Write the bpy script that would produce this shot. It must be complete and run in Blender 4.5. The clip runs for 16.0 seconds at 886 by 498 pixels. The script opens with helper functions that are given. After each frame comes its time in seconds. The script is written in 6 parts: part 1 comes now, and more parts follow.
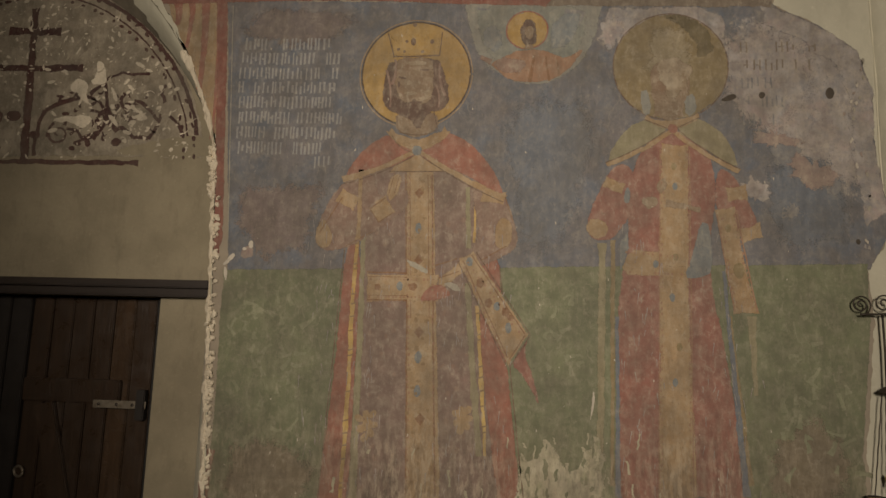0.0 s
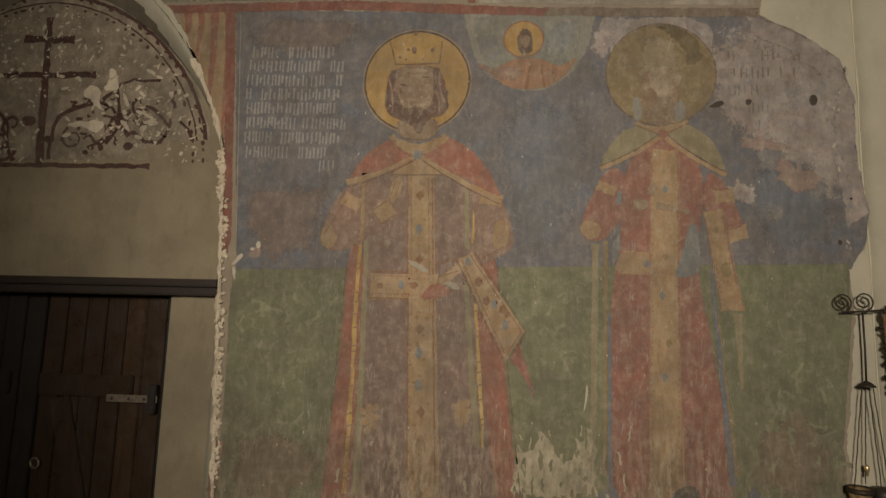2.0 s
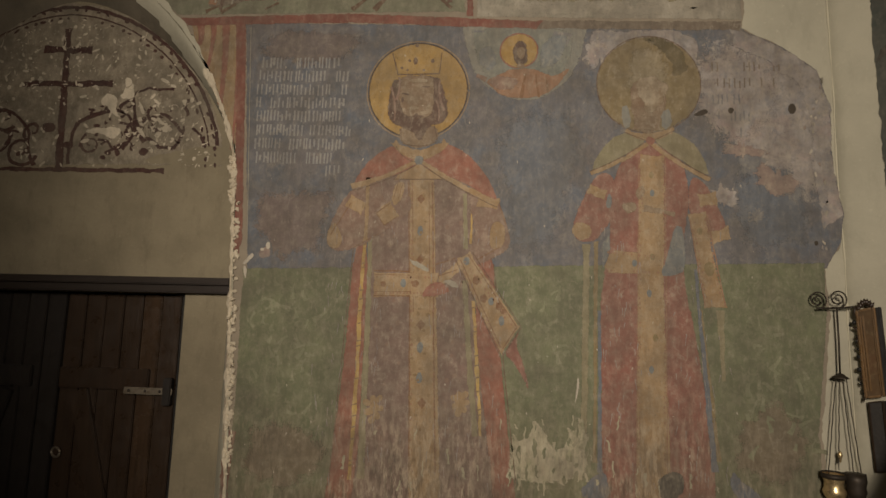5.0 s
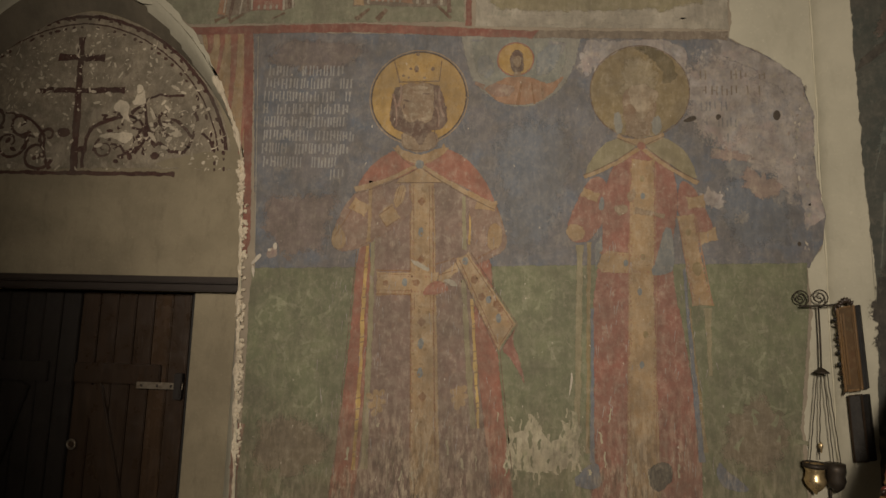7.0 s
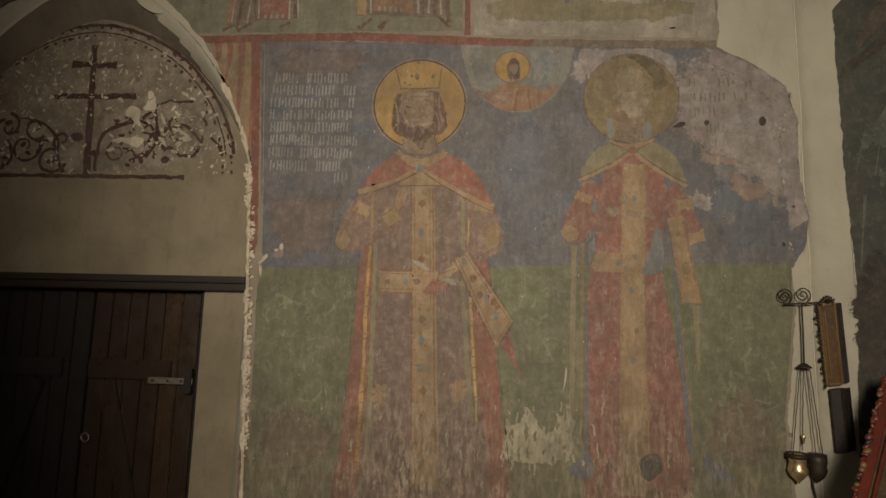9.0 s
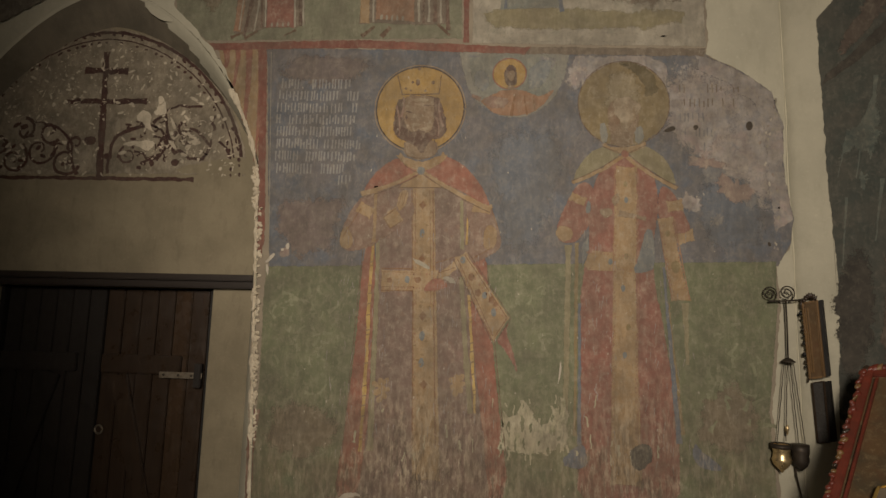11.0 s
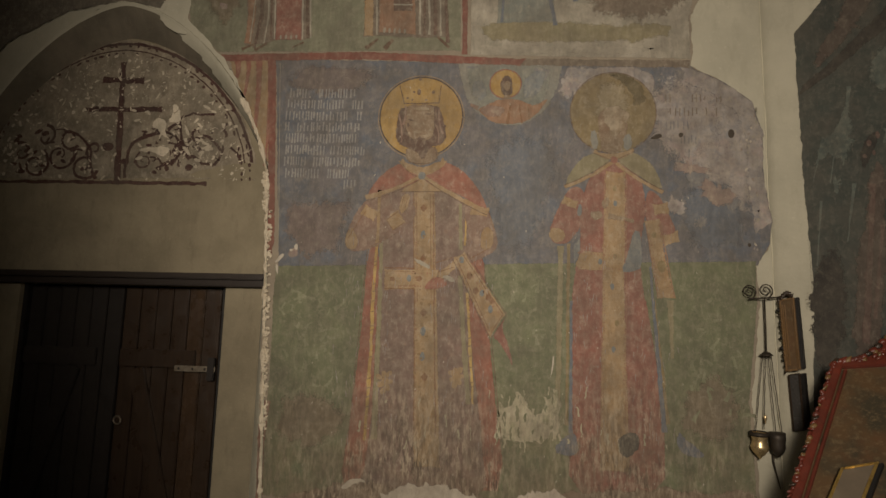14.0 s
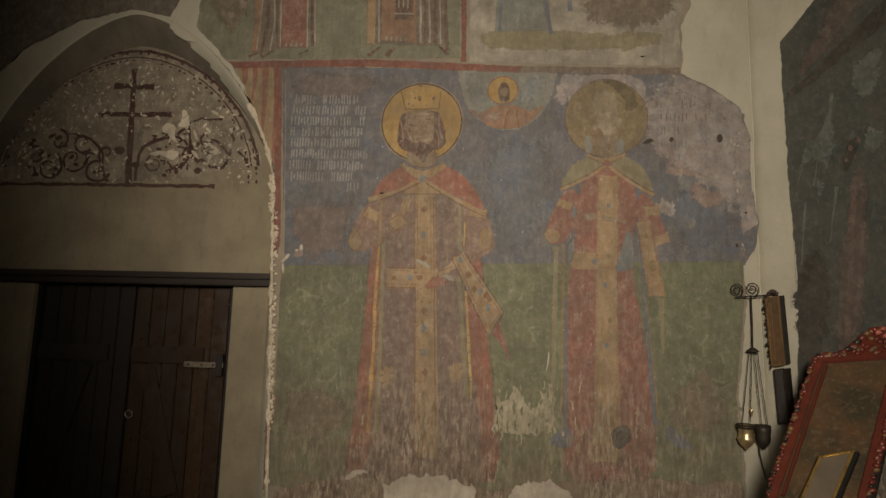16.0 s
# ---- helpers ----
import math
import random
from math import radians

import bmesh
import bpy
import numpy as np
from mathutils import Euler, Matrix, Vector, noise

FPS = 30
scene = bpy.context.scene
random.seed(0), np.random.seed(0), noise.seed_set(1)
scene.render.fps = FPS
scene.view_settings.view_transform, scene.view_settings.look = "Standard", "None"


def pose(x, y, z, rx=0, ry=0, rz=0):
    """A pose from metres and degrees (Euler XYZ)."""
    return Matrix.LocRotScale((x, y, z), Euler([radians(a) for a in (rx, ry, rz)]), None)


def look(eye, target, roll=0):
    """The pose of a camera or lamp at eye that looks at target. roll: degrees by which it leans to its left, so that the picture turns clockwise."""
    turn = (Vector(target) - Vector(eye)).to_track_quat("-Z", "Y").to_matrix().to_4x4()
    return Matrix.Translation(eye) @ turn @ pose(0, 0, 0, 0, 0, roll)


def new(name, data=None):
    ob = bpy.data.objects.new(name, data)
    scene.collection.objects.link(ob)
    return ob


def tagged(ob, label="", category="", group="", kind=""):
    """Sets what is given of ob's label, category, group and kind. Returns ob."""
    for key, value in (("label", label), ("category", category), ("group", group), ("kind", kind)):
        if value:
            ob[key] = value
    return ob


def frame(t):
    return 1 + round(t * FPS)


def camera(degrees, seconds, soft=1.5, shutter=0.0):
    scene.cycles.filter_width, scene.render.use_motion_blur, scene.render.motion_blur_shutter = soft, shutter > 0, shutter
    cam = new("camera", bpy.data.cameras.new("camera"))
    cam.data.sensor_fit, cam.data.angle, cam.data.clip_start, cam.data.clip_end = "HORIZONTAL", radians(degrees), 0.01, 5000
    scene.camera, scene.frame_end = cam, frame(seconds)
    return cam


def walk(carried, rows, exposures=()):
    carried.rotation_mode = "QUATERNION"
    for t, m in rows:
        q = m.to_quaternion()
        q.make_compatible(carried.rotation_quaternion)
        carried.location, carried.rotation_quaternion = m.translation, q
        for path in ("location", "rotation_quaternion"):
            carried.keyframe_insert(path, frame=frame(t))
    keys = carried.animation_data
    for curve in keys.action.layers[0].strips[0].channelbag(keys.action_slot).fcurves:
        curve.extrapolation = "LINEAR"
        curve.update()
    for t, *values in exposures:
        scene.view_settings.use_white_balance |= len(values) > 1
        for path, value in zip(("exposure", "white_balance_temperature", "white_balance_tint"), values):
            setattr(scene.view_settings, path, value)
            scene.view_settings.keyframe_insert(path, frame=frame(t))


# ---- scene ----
from mathutils import geometry

cam = camera(74.7, 16.0, soft=1.5)
METRES, EYE, TILT, LEAN, TURN = 1.0, 1.72, 0.0, 0.0, 5.0
ROWS = [
    (0.0, 0.0, 0.0, 0.0, -0.2, 7.67, -1.52),
    (0.5, 0.0004, -0.028, -0.0057, -0.21, 7.68, -1.52),
    (1.0, 0.0001, -0.0557, -0.0075, -0.21, 7.68, -1.52),
    (1.5, 0.0004, -0.0819, -0.0125, -0.21, 7.68, -1.52),
    (2.0, 0.0004, -0.1112, -0.0144, -0.21, 7.69, -1.52),
    (2.5, 0.0006, -0.1374, -0.0201, -0.22, 7.7, -1.52),
    (3.0, 0.0007, -0.165, -0.0217, -0.22, 7.71, -1.52),
    (3.5, 0.0008, -0.1937, -0.028, -0.22, 7.72, -1.52),
    (4.0, 0.0007, -0.2165, -0.0291, -0.23, 7.73, -1.52),
    (6.5, 0.0034, -0.3669, -0.0464, -0.2, 7.67, -1.52),
    (7.0, 0.0037, -0.3983, -0.048, -0.2, 7.67, -1.52),
    (7.5, 0.0041, -0.4296, -0.0548, -0.2, 7.68, -1.52),
    (8.0, 0.004, -0.4612, -0.0565, -0.21, 7.68, -1.52),
    (8.5, 0.0041, -0.4934, -0.0635, -0.22, 7.7, -1.52),
    (9.0, 0.0037, -0.5247, -0.066, -0.23, 7.72, -1.51),
    (11.5, 0.007, -0.6883, -0.0861, -0.2, 7.67, -1.52),
    (12.0, 0.0069, -0.7211, -0.0877, -0.2, 7.67, -1.52),
    (12.5, 0.0072, -0.7534, -0.0946, -0.21, 7.68, -1.52),
    (13.0, 0.0073, -0.7868, -0.0964, -0.21, 7.68, -1.52),
    (13.5, 0.0077, -0.821, -0.1026, -0.21, 7.67, -1.52),
    (14.0, 0.0077, -0.8529, -0.1074, -0.21, 7.68, -1.52),
    (14.5, 0.0078, -0.8862, -0.1087, -0.21, 7.68, -1.52),
    (15.0, 0.0082, -0.9215, -0.1154, -0.22, 7.68, -1.52),
    (15.5, 0.0078, -0.9548, -0.1178, -0.22, 7.69, -1.52),
    (16.0, 0.0084, -0.99, -0.1248, -0.22, 7.69, -1.51),
]
walk(cam, [(t, pose(0, 0, EYE, TILT, LEAN, TURN) @ pose(METRES * x, METRES * y, METRES * z, 90 + pitch, roll, yaw)) for t, x, y, z, yaw, pitch, roll in ROWS])


# ---- light: one tall area lamp added behind the camera, the rest is bounce ----
world = bpy.data.worlds.new("world")
world.use_nodes = True
world.node_tree.nodes["Background"].inputs[0].default_value = (0.9, 0.85, 0.7, 1)
world.node_tree.nodes["Background"].inputs[1].default_value = 0.02
scene.world = world
scene.view_settings.exposure = 0.0


def area(name, eye, target, size, size_y, watts, colour, spread=180):
    lamp = bpy.data.lights.new(name, "AREA")
    lamp.shape, lamp.size, lamp.size_y, lamp.energy, lamp.color, lamp.spread = "RECTANGLE", size, size_y, watts, colour, radians(spread)
    ob = new(name, lamp)
    ob.matrix_world = look(eye, target)
    return ob


area("added_key_light", (0.0, -3.35, 2.9), (0.05, 2.58, 2.2), 0.7, 1.0, 65, (1.0, 0.865, 0.72), 84)

# ---- materials ----
W = 2.58          # plane of the painted wall
DEEP = 0.10       # how far the door niche lies behind it
PLASTER = (0.50, 0.44, 0.33)


class Nodes:
    """A short way to wire a node material."""

    def __init__(self, name, rough=0.8, metal=0.0):
        self.mat = bpy.data.materials.new(name)
        self.mat.use_nodes = True
        self.tree = self.mat.node_tree
        self.shader = self.tree.nodes["Principled BSDF"]
        self.shader.inputs["Roughness"].default_value = rough
        self.shader.inputs["Metallic"].default_value = metal
        self.place = self.add("ShaderNodeNewGeometry").outputs["Position"]

    def add(self, kind, **settings):
        node = self.tree.nodes.new(kind)
        for key, value in settings.items():
            setattr(node, key, value)
        return node

    def put(self, socket, value):
        if isinstance(value, bpy.types.NodeSocket):
            self.tree.links.new(value, socket)
        elif isinstance(value, tuple) and len(value) == 3 and socket.type == "RGBA":
            socket.default_value = (*value, 1)
        else:
            socket.default_value = value

    def noise(self, scale, detail=5, stretch=None, rough=0.6, shift=0.0):
        at = self.place
        if stretch or shift:
            mapping = self.add("ShaderNodeMapping")
            self.put(mapping.inputs["Vector"], at)
            mapping.inputs["Scale"].default_value = stretch or (1, 1, 1)
            mapping.inputs["Location"].default_value = (shift, shift * 0.7, shift * 1.3)
            at = mapping.outputs[0]
        node = self.add("ShaderNodeTexNoise")
        self.put(node.inputs["Vector"], at)
        node.inputs["Scale"].default_value, node.inputs["Detail"].default_value, node.inputs["Roughness"].default_value = scale, detail, rough
        return node.outputs["Fac"]

    def span(self, value, low, high, to_low=0.0, to_high=1.0):
        node = self.add("ShaderNodeMapRange")
        for i, x in enumerate((value, low, high, to_low, to_high)):
            self.put(node.inputs[i], x)
        return node.outputs[0]

    def sum(self, a, b, how="ADD"):
        node = self.add("ShaderNodeMath", operation=how)
        self.put(node.inputs[0], a), self.put(node.inputs[1], b)
        return node.outputs[0]

    def mix(self, fac, a, b, how="MIX"):
        node = self.add("ShaderNodeMix", data_type="RGBA", blend_type=how)
        self.put(node.inputs[0], fac), self.put(node.inputs[6], a), self.put(node.inputs[7], b)
        return node.outputs[2]

    def height(self):
        split = self.add("ShaderNodeSeparateXYZ")
        self.put(split.inputs[0], self.place)
        return split.outputs[2]

    def finish(self, colour, bump=None, strength=0.3, distance=0.004):
        self.put(self.shader.inputs["Base Color"], colour)
        if bump is not None:
            node = self.add("ShaderNodeBump")
            node.inputs["Strength"].default_value, node.inputs["Distance"].default_value = strength, distance
            self.put(node.inputs["Height"], bump)
            self.tree.links.new(node.outputs[0], self.shader.inputs["Normal"])
        return self.mat


VEIL = (0.20, 0.168, 0.125)   # dust and old varnish over all the paint


def fresco(name, base, second, wear=0.5, mottled=0.8, veil=0.30, streaks=1.0, patches=()):
    """Old wall paint: mottled pigment, rubbed through to the plaster in flecks, and in upright runs low on the wall."""
    n = Nodes(name, 0.82)
    base, second = [tuple(c + (v - c) * veil for c, v in zip(x, VEIL)) for x in (base, second)]
    colour = n.mix(n.span(n.noise(2.2, 5, shift=1.7), 0.38, 0.62, 0, mottled), base, second)
    for i, other in enumerate(patches):
        colour = n.mix(n.span(n.noise(7 + 2 * i, 7, shift=13.0 + 5 * i, rough=0.62), 0.50, 0.62, 0, 0.7), colour, other)
    blotch = n.noise(8, 7, shift=3.1, stretch=(1.3, 1, 0.8), rough=0.66)
    colour = n.mix(n.span(blotch, 0.46, 0.68, 0, 0.6), colour, tuple(0.6 * c for c in base))
    pale = tuple(0.5 * c + 0.5 * p for c, p in zip(base, PLASTER))
    colour = n.mix(n.span(n.noise(19, 8, rough=0.72), 0.46, 0.66, 0, min(1, 1.0 * wear)), colour, pale)
    flecks = n.span(n.noise(58, 6, shift=4.0, stretch=(1, 1, 0.5), rough=0.7), 0.54, 0.68, 0, min(1, 0.8 * wear))
    colour = n.mix(flecks, colour, tuple(0.85 * c for c in PLASTER))
    strokes = n.noise(9, 5, stretch=(4, 1, 0.8), shift=2.2)
    colour = n.mix(n.span(strokes, 0.40, 0.68, 0.0, 0.34), colour, tuple(0.5 * c for c in base))
    swirl = n.sum(n.noise(6, 5, stretch=(1.5, 1, 1), shift=17.0, rough=0.55), -0.5)
    wisps = n.span(n.sum(swirl, 0.0, "ABSOLUTE"), 0.0, 0.022, 1.0, 0.0)
    wisps = n.sum(wisps, n.span(n.noise(13, 5, shift=23.0), 0.50, 0.62, 0.0, min(0.45, 0.6 * wear)), "MULTIPLY")
    colour = n.mix(wisps, colour, tuple(0.9 * c for c in PLASTER))
    specks = n.span(n.noise(90, 4, shift=8.0, rough=0.75), 0.57, 0.70, 0, 0.5)
    colour = n.mix(specks, colour, (0.075, 0.062, 0.05))
    low = n.sum(n.span(n.height(), 0.85, 1.42, 1.0, 0.0), streaks, "MULTIPLY")
    low = n.sum(low, n.span(n.noise(4.2, 5, shift=31.0), 0.36, 0.60, 0.2, 1.0), "MULTIPLY")
    runs = n.noise(13, 7, stretch=(3.4, 1, 0.9), shift=7.0, rough=0.68)
    mask = n.sum(low, n.span(runs, 0.48, 0.58), "MULTIPLY")
    colour = n.mix(n.sum(mask, 0.85, "MULTIPLY"), colour, (0.51, 0.43, 0.31))
    dark = n.sum(low, n.span(n.noise(15, 7, stretch=(3.6, 1, 0.8), shift=12.0, rough=0.68), 0.48, 0.57), "MULTIPLY")
    colour = n.mix(n.sum(dark, 0.8, "MULTIPLY"), colour, (0.055, 0.042, 0.03))
    dirt = n.sum(n.sum(n.span(n.height(), 0.75, 1.35, 1.0, 0.0), n.span(n.noise(4.5, 8, shift=21.0, rough=0.65), 0.36, 0.56), "MULTIPLY"), 0.42 * min(1, 2 * streaks), "MULTIPLY")
    colour = n.mix(dirt, colour, (0.19, 0.135, 0.085))
    grime = n.span(n.noise(5.5, 7, shift=9.0), 0.40, 0.66, 0.0, 0.42)
    colour = n.mix(grime, colour, (0.10, 0.085, 0.065))
    ragged = n.sum(n.sum(n.noise(40, 5, shift=6.0, rough=0.7), n.noise(150, 4, shift=2.0, rough=0.8)), -1.0)
    whole = n.sum(n.add("ShaderNodeAttribute", attribute_name="cover").outputs["Fac"], n.sum(ragged, 1.5, "MULTIPLY"))
    n.put(n.shader.inputs["Alpha"], n.span(whole, 0.30, 0.42))
    relief = n.sum(n.noise(26, 9, rough=0.75), n.noise(130, 3), "ADD")
    return n.finish(colour, relief, 0.35, 0.003)


def plaster(name, base, second, stain=(0.22, 0.18, 0.12), bump=0.4):
    n = Nodes(name, 0.9)
    colour = n.mix(n.span(n.noise(3.1, 6), 0.35, 0.65), base, second)
    colour = n.mix(n.span(n.noise(9, 8, stretch=(1.6, 1, 0.6), shift=3.0, rough=0.7), 0.52, 0.72, 0, 0.45), colour, stain)
    colour = n.mix(n.span(n.noise(60, 5, shift=5.0), 0.60, 0.74, 0, 0.35), colour, tuple(min(1, 1.3 * c) for c in base))
    relief = n.sum(n.noise(18, 7, rough=0.65), n.sum(n.noise(4, 4), 2.0, "MULTIPLY"), "ADD")
    return n.finish(colour, relief, bump, 0.008)


def timber(name, base, second, rough=0.5, along=(9, 9, 0.7)):
    n = Nodes(name, rough)
    colour = n.mix(n.span(n.noise(6, 8, stretch=along, rough=0.7), 0.3, 0.7), base, second)
    pick = n.add("ShaderNodeObjectInfo").outputs["Random"]
    colour = n.mix(n.span(pick, 0, 1, 0.0, 0.45), colour, tuple(0.45 * c for c in base))
    colour = n.mix(n.span(n.noise(30, 6, shift=3.0), 0.58, 0.72, 0, 0.4), colour, tuple(1.5 * c for c in second))
    n.put(n.shader.inputs["Roughness"], n.span(n.noise(12, 5, shift=6.0), 0.3, 0.7, rough - 0.12, rough + 0.15))
    return n.finish(colour, n.noise(14, 8, stretch=along, rough=0.7), 0.5, 0.004)


def metal(name, base, rough=0.35, spots=(0.05, 0.035, 0.02), full=1.0):
    n = Nodes(name, rough, full)
    colour = n.mix(n.span(n.noise(45, 6), 0.48, 0.68, 0, 0.8), base, spots)
    n.put(n.shader.inputs["Roughness"], n.span(n.noise(30, 5, shift=2.0), 0.3, 0.7, rough - 0.1, rough + 0.2))
    return n.finish(colour, n.noise(70, 4), 0.2, 0.002)


BLUE = fresco("blue ground", (0.125, 0.148, 0.185), (0.152, 0.138, 0.146), 0.35, patches=((0.12, 0.145, 0.182), (0.16, 0.15, 0.148)))
GREEN = fresco("green ground", (0.180, 0.20, 0.108), (0.125, 0.145, 0.08), 0.42, 1.0, 0.2, 0.45)
RED = fresco("red earth", (0.345, 0.112, 0.072), (0.28, 0.10, 0.068), 0.45)
ROSE = fresco("faded rose", (0.31, 0.108, 0.08), (0.25, 0.105, 0.082), 0.6)
BAND = fresco("red border", (0.27, 0.065, 0.045), (0.20, 0.055, 0.042), 0.35)
PURPLE = fresco("brown purple", (0.24, 0.15, 0.125), (0.17, 0.115, 0.095), 0.6)
GOLD = fresco("ochre gold", (0.50, 0.315, 0.085), (0.34, 0.21, 0.07), 0.35, patches=((0.33, 0.205, 0.06),))
GLINT = fresco("gilded edge", (0.62, 0.43, 0.14), (0.36, 0.235, 0.09), 0.6, 1.0, veil=0.0, patches=((0.28, 0.17, 0.06),))
CHEEK = fresco("chalky rubbed patch", (0.37, 0.285, 0.185), (0.25, 0.185, 0.115), 0.8, patches=((0.21, 0.15, 0.09), (0.42, 0.35, 0.25)))
STAIN = fresco("dark stain", (0.05, 0.055, 0.05), (0.075, 0.07, 0.06), 0.4, veil=0.05, streaks=0.4)
SLEEVE = fresco("brown red sleeve", (0.275, 0.165, 0.125), (0.21, 0.13, 0.10), 0.6)
DULL = fresco("dull gold", (0.285, 0.205, 0.08), (0.205, 0.16, 0.08), 0.5)
OCHRE = fresco("ochre trim", (0.43, 0.285, 0.145), (0.34, 0.235, 0.12), 0.55, patches=((0.30, 0.19, 0.09),))
LINE = fresco("brown outline", (0.15, 0.085, 0.05), (0.115, 0.07, 0.045), 0.6, veil=0.15)
RIM_LINE = fresco("dark halo outline", (0.075, 0.045, 0.026), (0.075, 0.045, 0.03), 0.35, veil=0.1)
OCHRE_DARK = fresco("shaded ochre", (0.30, 0.18, 0.07), (0.24, 0.15, 0.065), 0.5)
HAZE = fresco("hazy grey green", (0.265, 0.262, 0.225), (0.22, 0.225, 0.20), 0.45, veil=0.1)
RUBBED = fresco("rubbed pale ochre", (0.315, 0.255, 0.155), (0.24, 0.20, 0.12), 0.7, veil=0.1, patches=((0.19, 0.155, 0.085),))
STAIN_OLIVE = fresco("dark olive stain", (0.13, 0.105, 0.055), (0.17, 0.13, 0.06), 0.3, veil=0.1)
SIENNA = fresco("burnt sienna line", (0.24, 0.115, 0.05), (0.19, 0.10, 0.05), 0.5, veil=0.15)
BLUER = fresco("cool blue wash", (0.132, 0.158, 0.195), (0.14, 0.15, 0.165), 0.3, veil=0.15)
PLUM = fresco("warm plum wash", (0.175, 0.135, 0.125), (0.145, 0.125, 0.125), 0.4, veil=0.2)
WISP = fresco("pale green wisp", (0.235, 0.245, 0.15), (0.20, 0.215, 0.125), 0.5, veil=0.1, streaks=0.3)
EARTH = fresco("brown earth wash", (0.19, 0.155, 0.10), (0.15, 0.13, 0.085), 0.5, veil=0.1, streaks=0.5)
HAIR = fresco("hair brown", (0.105, 0.065, 0.048), (0.16, 0.095, 0.07), 0.55, veil=0.1)
SKIN = fresco("rubbed plaster skin", (0.285, 0.195, 0.115), (0.22, 0.15, 0.095), 0.7, patches=((0.20, 0.125, 0.08),))
OLIVE = fresco("olive mantle", (0.31, 0.27, 0.15), (0.24, 0.225, 0.13), 0.4)
TEAL = fresco("grey teal", (0.21, 0.24, 0.215), (0.25, 0.255, 0.22), 0.5)
JEWEL = fresco("jewel blue", (0.20, 0.235, 0.245), (0.155, 0.185, 0.205), 0.5)
LINING = fresco("blue lining", (0.15, 0.175, 0.205), (0.12, 0.14, 0.17), 0.4, veil=0.1, streaks=0.5)
BRICK = fresco("brick orange", (0.365, 0.19, 0.105), (0.29, 0.15, 0.09), 0.5)
MAUVE = fresco("bleached mauve", (0.355, 0.312, 0.285), (0.25, 0.235, 0.23), 0.7, veil=0.1, patches=((0.20, 0.17, 0.15), (0.36, 0.28, 0.255), (0.21, 0.215, 0.225), (0.41, 0.38, 0.35)))
ASHEN = fresco("rubbed grey blue", (0.19, 0.195, 0.205), (0.165, 0.165, 0.165), 0.6, veil=0.1, patches=((0.23, 0.215, 0.20),))
PINK = fresco("bare pink", (0.33, 0.235, 0.205), (0.26, 0.21, 0.19), 0.7, patches=((0.21, 0.18, 0.165),))
DUN = fresco("dun border", (0.20, 0.155, 0.115), (0.14, 0.11, 0.085), 0.5)
BARE = fresco("bare brown plaster", (0.27, 0.20, 0.14), (0.20, 0.135, 0.095), 0.7)
PALE = fresco("pale scumble", (0.40, 0.365, 0.29), (0.29, 0.27, 0.21), 0.6, veil=0.1, streaks=0.4, patches=((0.25, 0.24, 0.185), (0.45, 0.41, 0.33)))
CHALK = fresco("chalk white", (0.62, 0.56, 0.455), (0.47, 0.41, 0.32), 0.4, veil=0.0, streaks=0.2)
SCOUR = fresco("scoured lime", (0.45, 0.41, 0.285), (0.34, 0.32, 0.21), 0.6, veil=0.0, streaks=0.4)
WORN_GREEN = fresco("scoured green", (0.48, 0.44, 0.31), (0.34, 0.32, 0.21), 0.8, veil=0.0, streaks=0.8, patches=((0.13, 0.14, 0.07), (0.55, 0.50, 0.37), (0.11, 0.11, 0.06), (0.24, 0.25, 0.14)))
LETTER = fresco("letter white", (0.335, 0.325, 0.305), (0.23, 0.23, 0.225), 0.5, veil=0.0)
DARK_REGISTER = fresco("dark upper register", (0.13, 0.115, 0.09), (0.085, 0.08, 0.06), 0.5)
MOSS = fresco("grey green ground", (0.235, 0.25, 0.165), (0.19, 0.205, 0.13), 0.4)
MAROON = fresco("maroon brush line", (0.050, 0.018, 0.014), (0.075, 0.028, 0.02), 0.15, 1.0, veil=0.0)
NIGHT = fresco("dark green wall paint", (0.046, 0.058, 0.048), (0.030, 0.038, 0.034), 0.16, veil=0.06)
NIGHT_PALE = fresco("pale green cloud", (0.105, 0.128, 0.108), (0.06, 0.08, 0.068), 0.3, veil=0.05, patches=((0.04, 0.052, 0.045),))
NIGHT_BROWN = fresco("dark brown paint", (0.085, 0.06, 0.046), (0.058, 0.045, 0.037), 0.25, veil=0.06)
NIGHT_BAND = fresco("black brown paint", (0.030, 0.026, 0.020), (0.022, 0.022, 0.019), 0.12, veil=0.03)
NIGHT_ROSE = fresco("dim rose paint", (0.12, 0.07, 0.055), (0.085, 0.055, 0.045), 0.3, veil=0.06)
BED = plaster("fresco bed plaster", (0.30, 0.255, 0.19), (0.22, 0.185, 0.14))
WHITE = plaster("new plaster", (0.475, 0.448, 0.345), (0.405, 0.383, 0.295), (0.33, 0.31, 0.235), 0.5)
BEAD = plaster("ridge plaster", (0.60, 0.565, 0.43), (0.52, 0.49, 0.37), (0.42, 0.39, 0.29), 0.4)
CRUMB = plaster("crumbled lime plaster", (0.66, 0.59, 0.45), (0.50, 0.43, 0.32), (0.22, 0.16, 0.10), 0.6)
# olive base lowered, so part of the niche's dimmer light is in the colour
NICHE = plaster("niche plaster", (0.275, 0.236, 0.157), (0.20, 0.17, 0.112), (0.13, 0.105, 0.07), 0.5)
LUNETTE = fresco("lunette plaster", (0.29, 0.245, 0.175), (0.18, 0.155, 0.11), 0.55, 1.0, veil=0.0, patches=((0.13, 0.105, 0.075), (0.38, 0.33, 0.245)))
FLAKE = fresco("flaked lime", (0.66, 0.58, 0.44), (0.50, 0.44, 0.33), 0.4, veil=0.0)
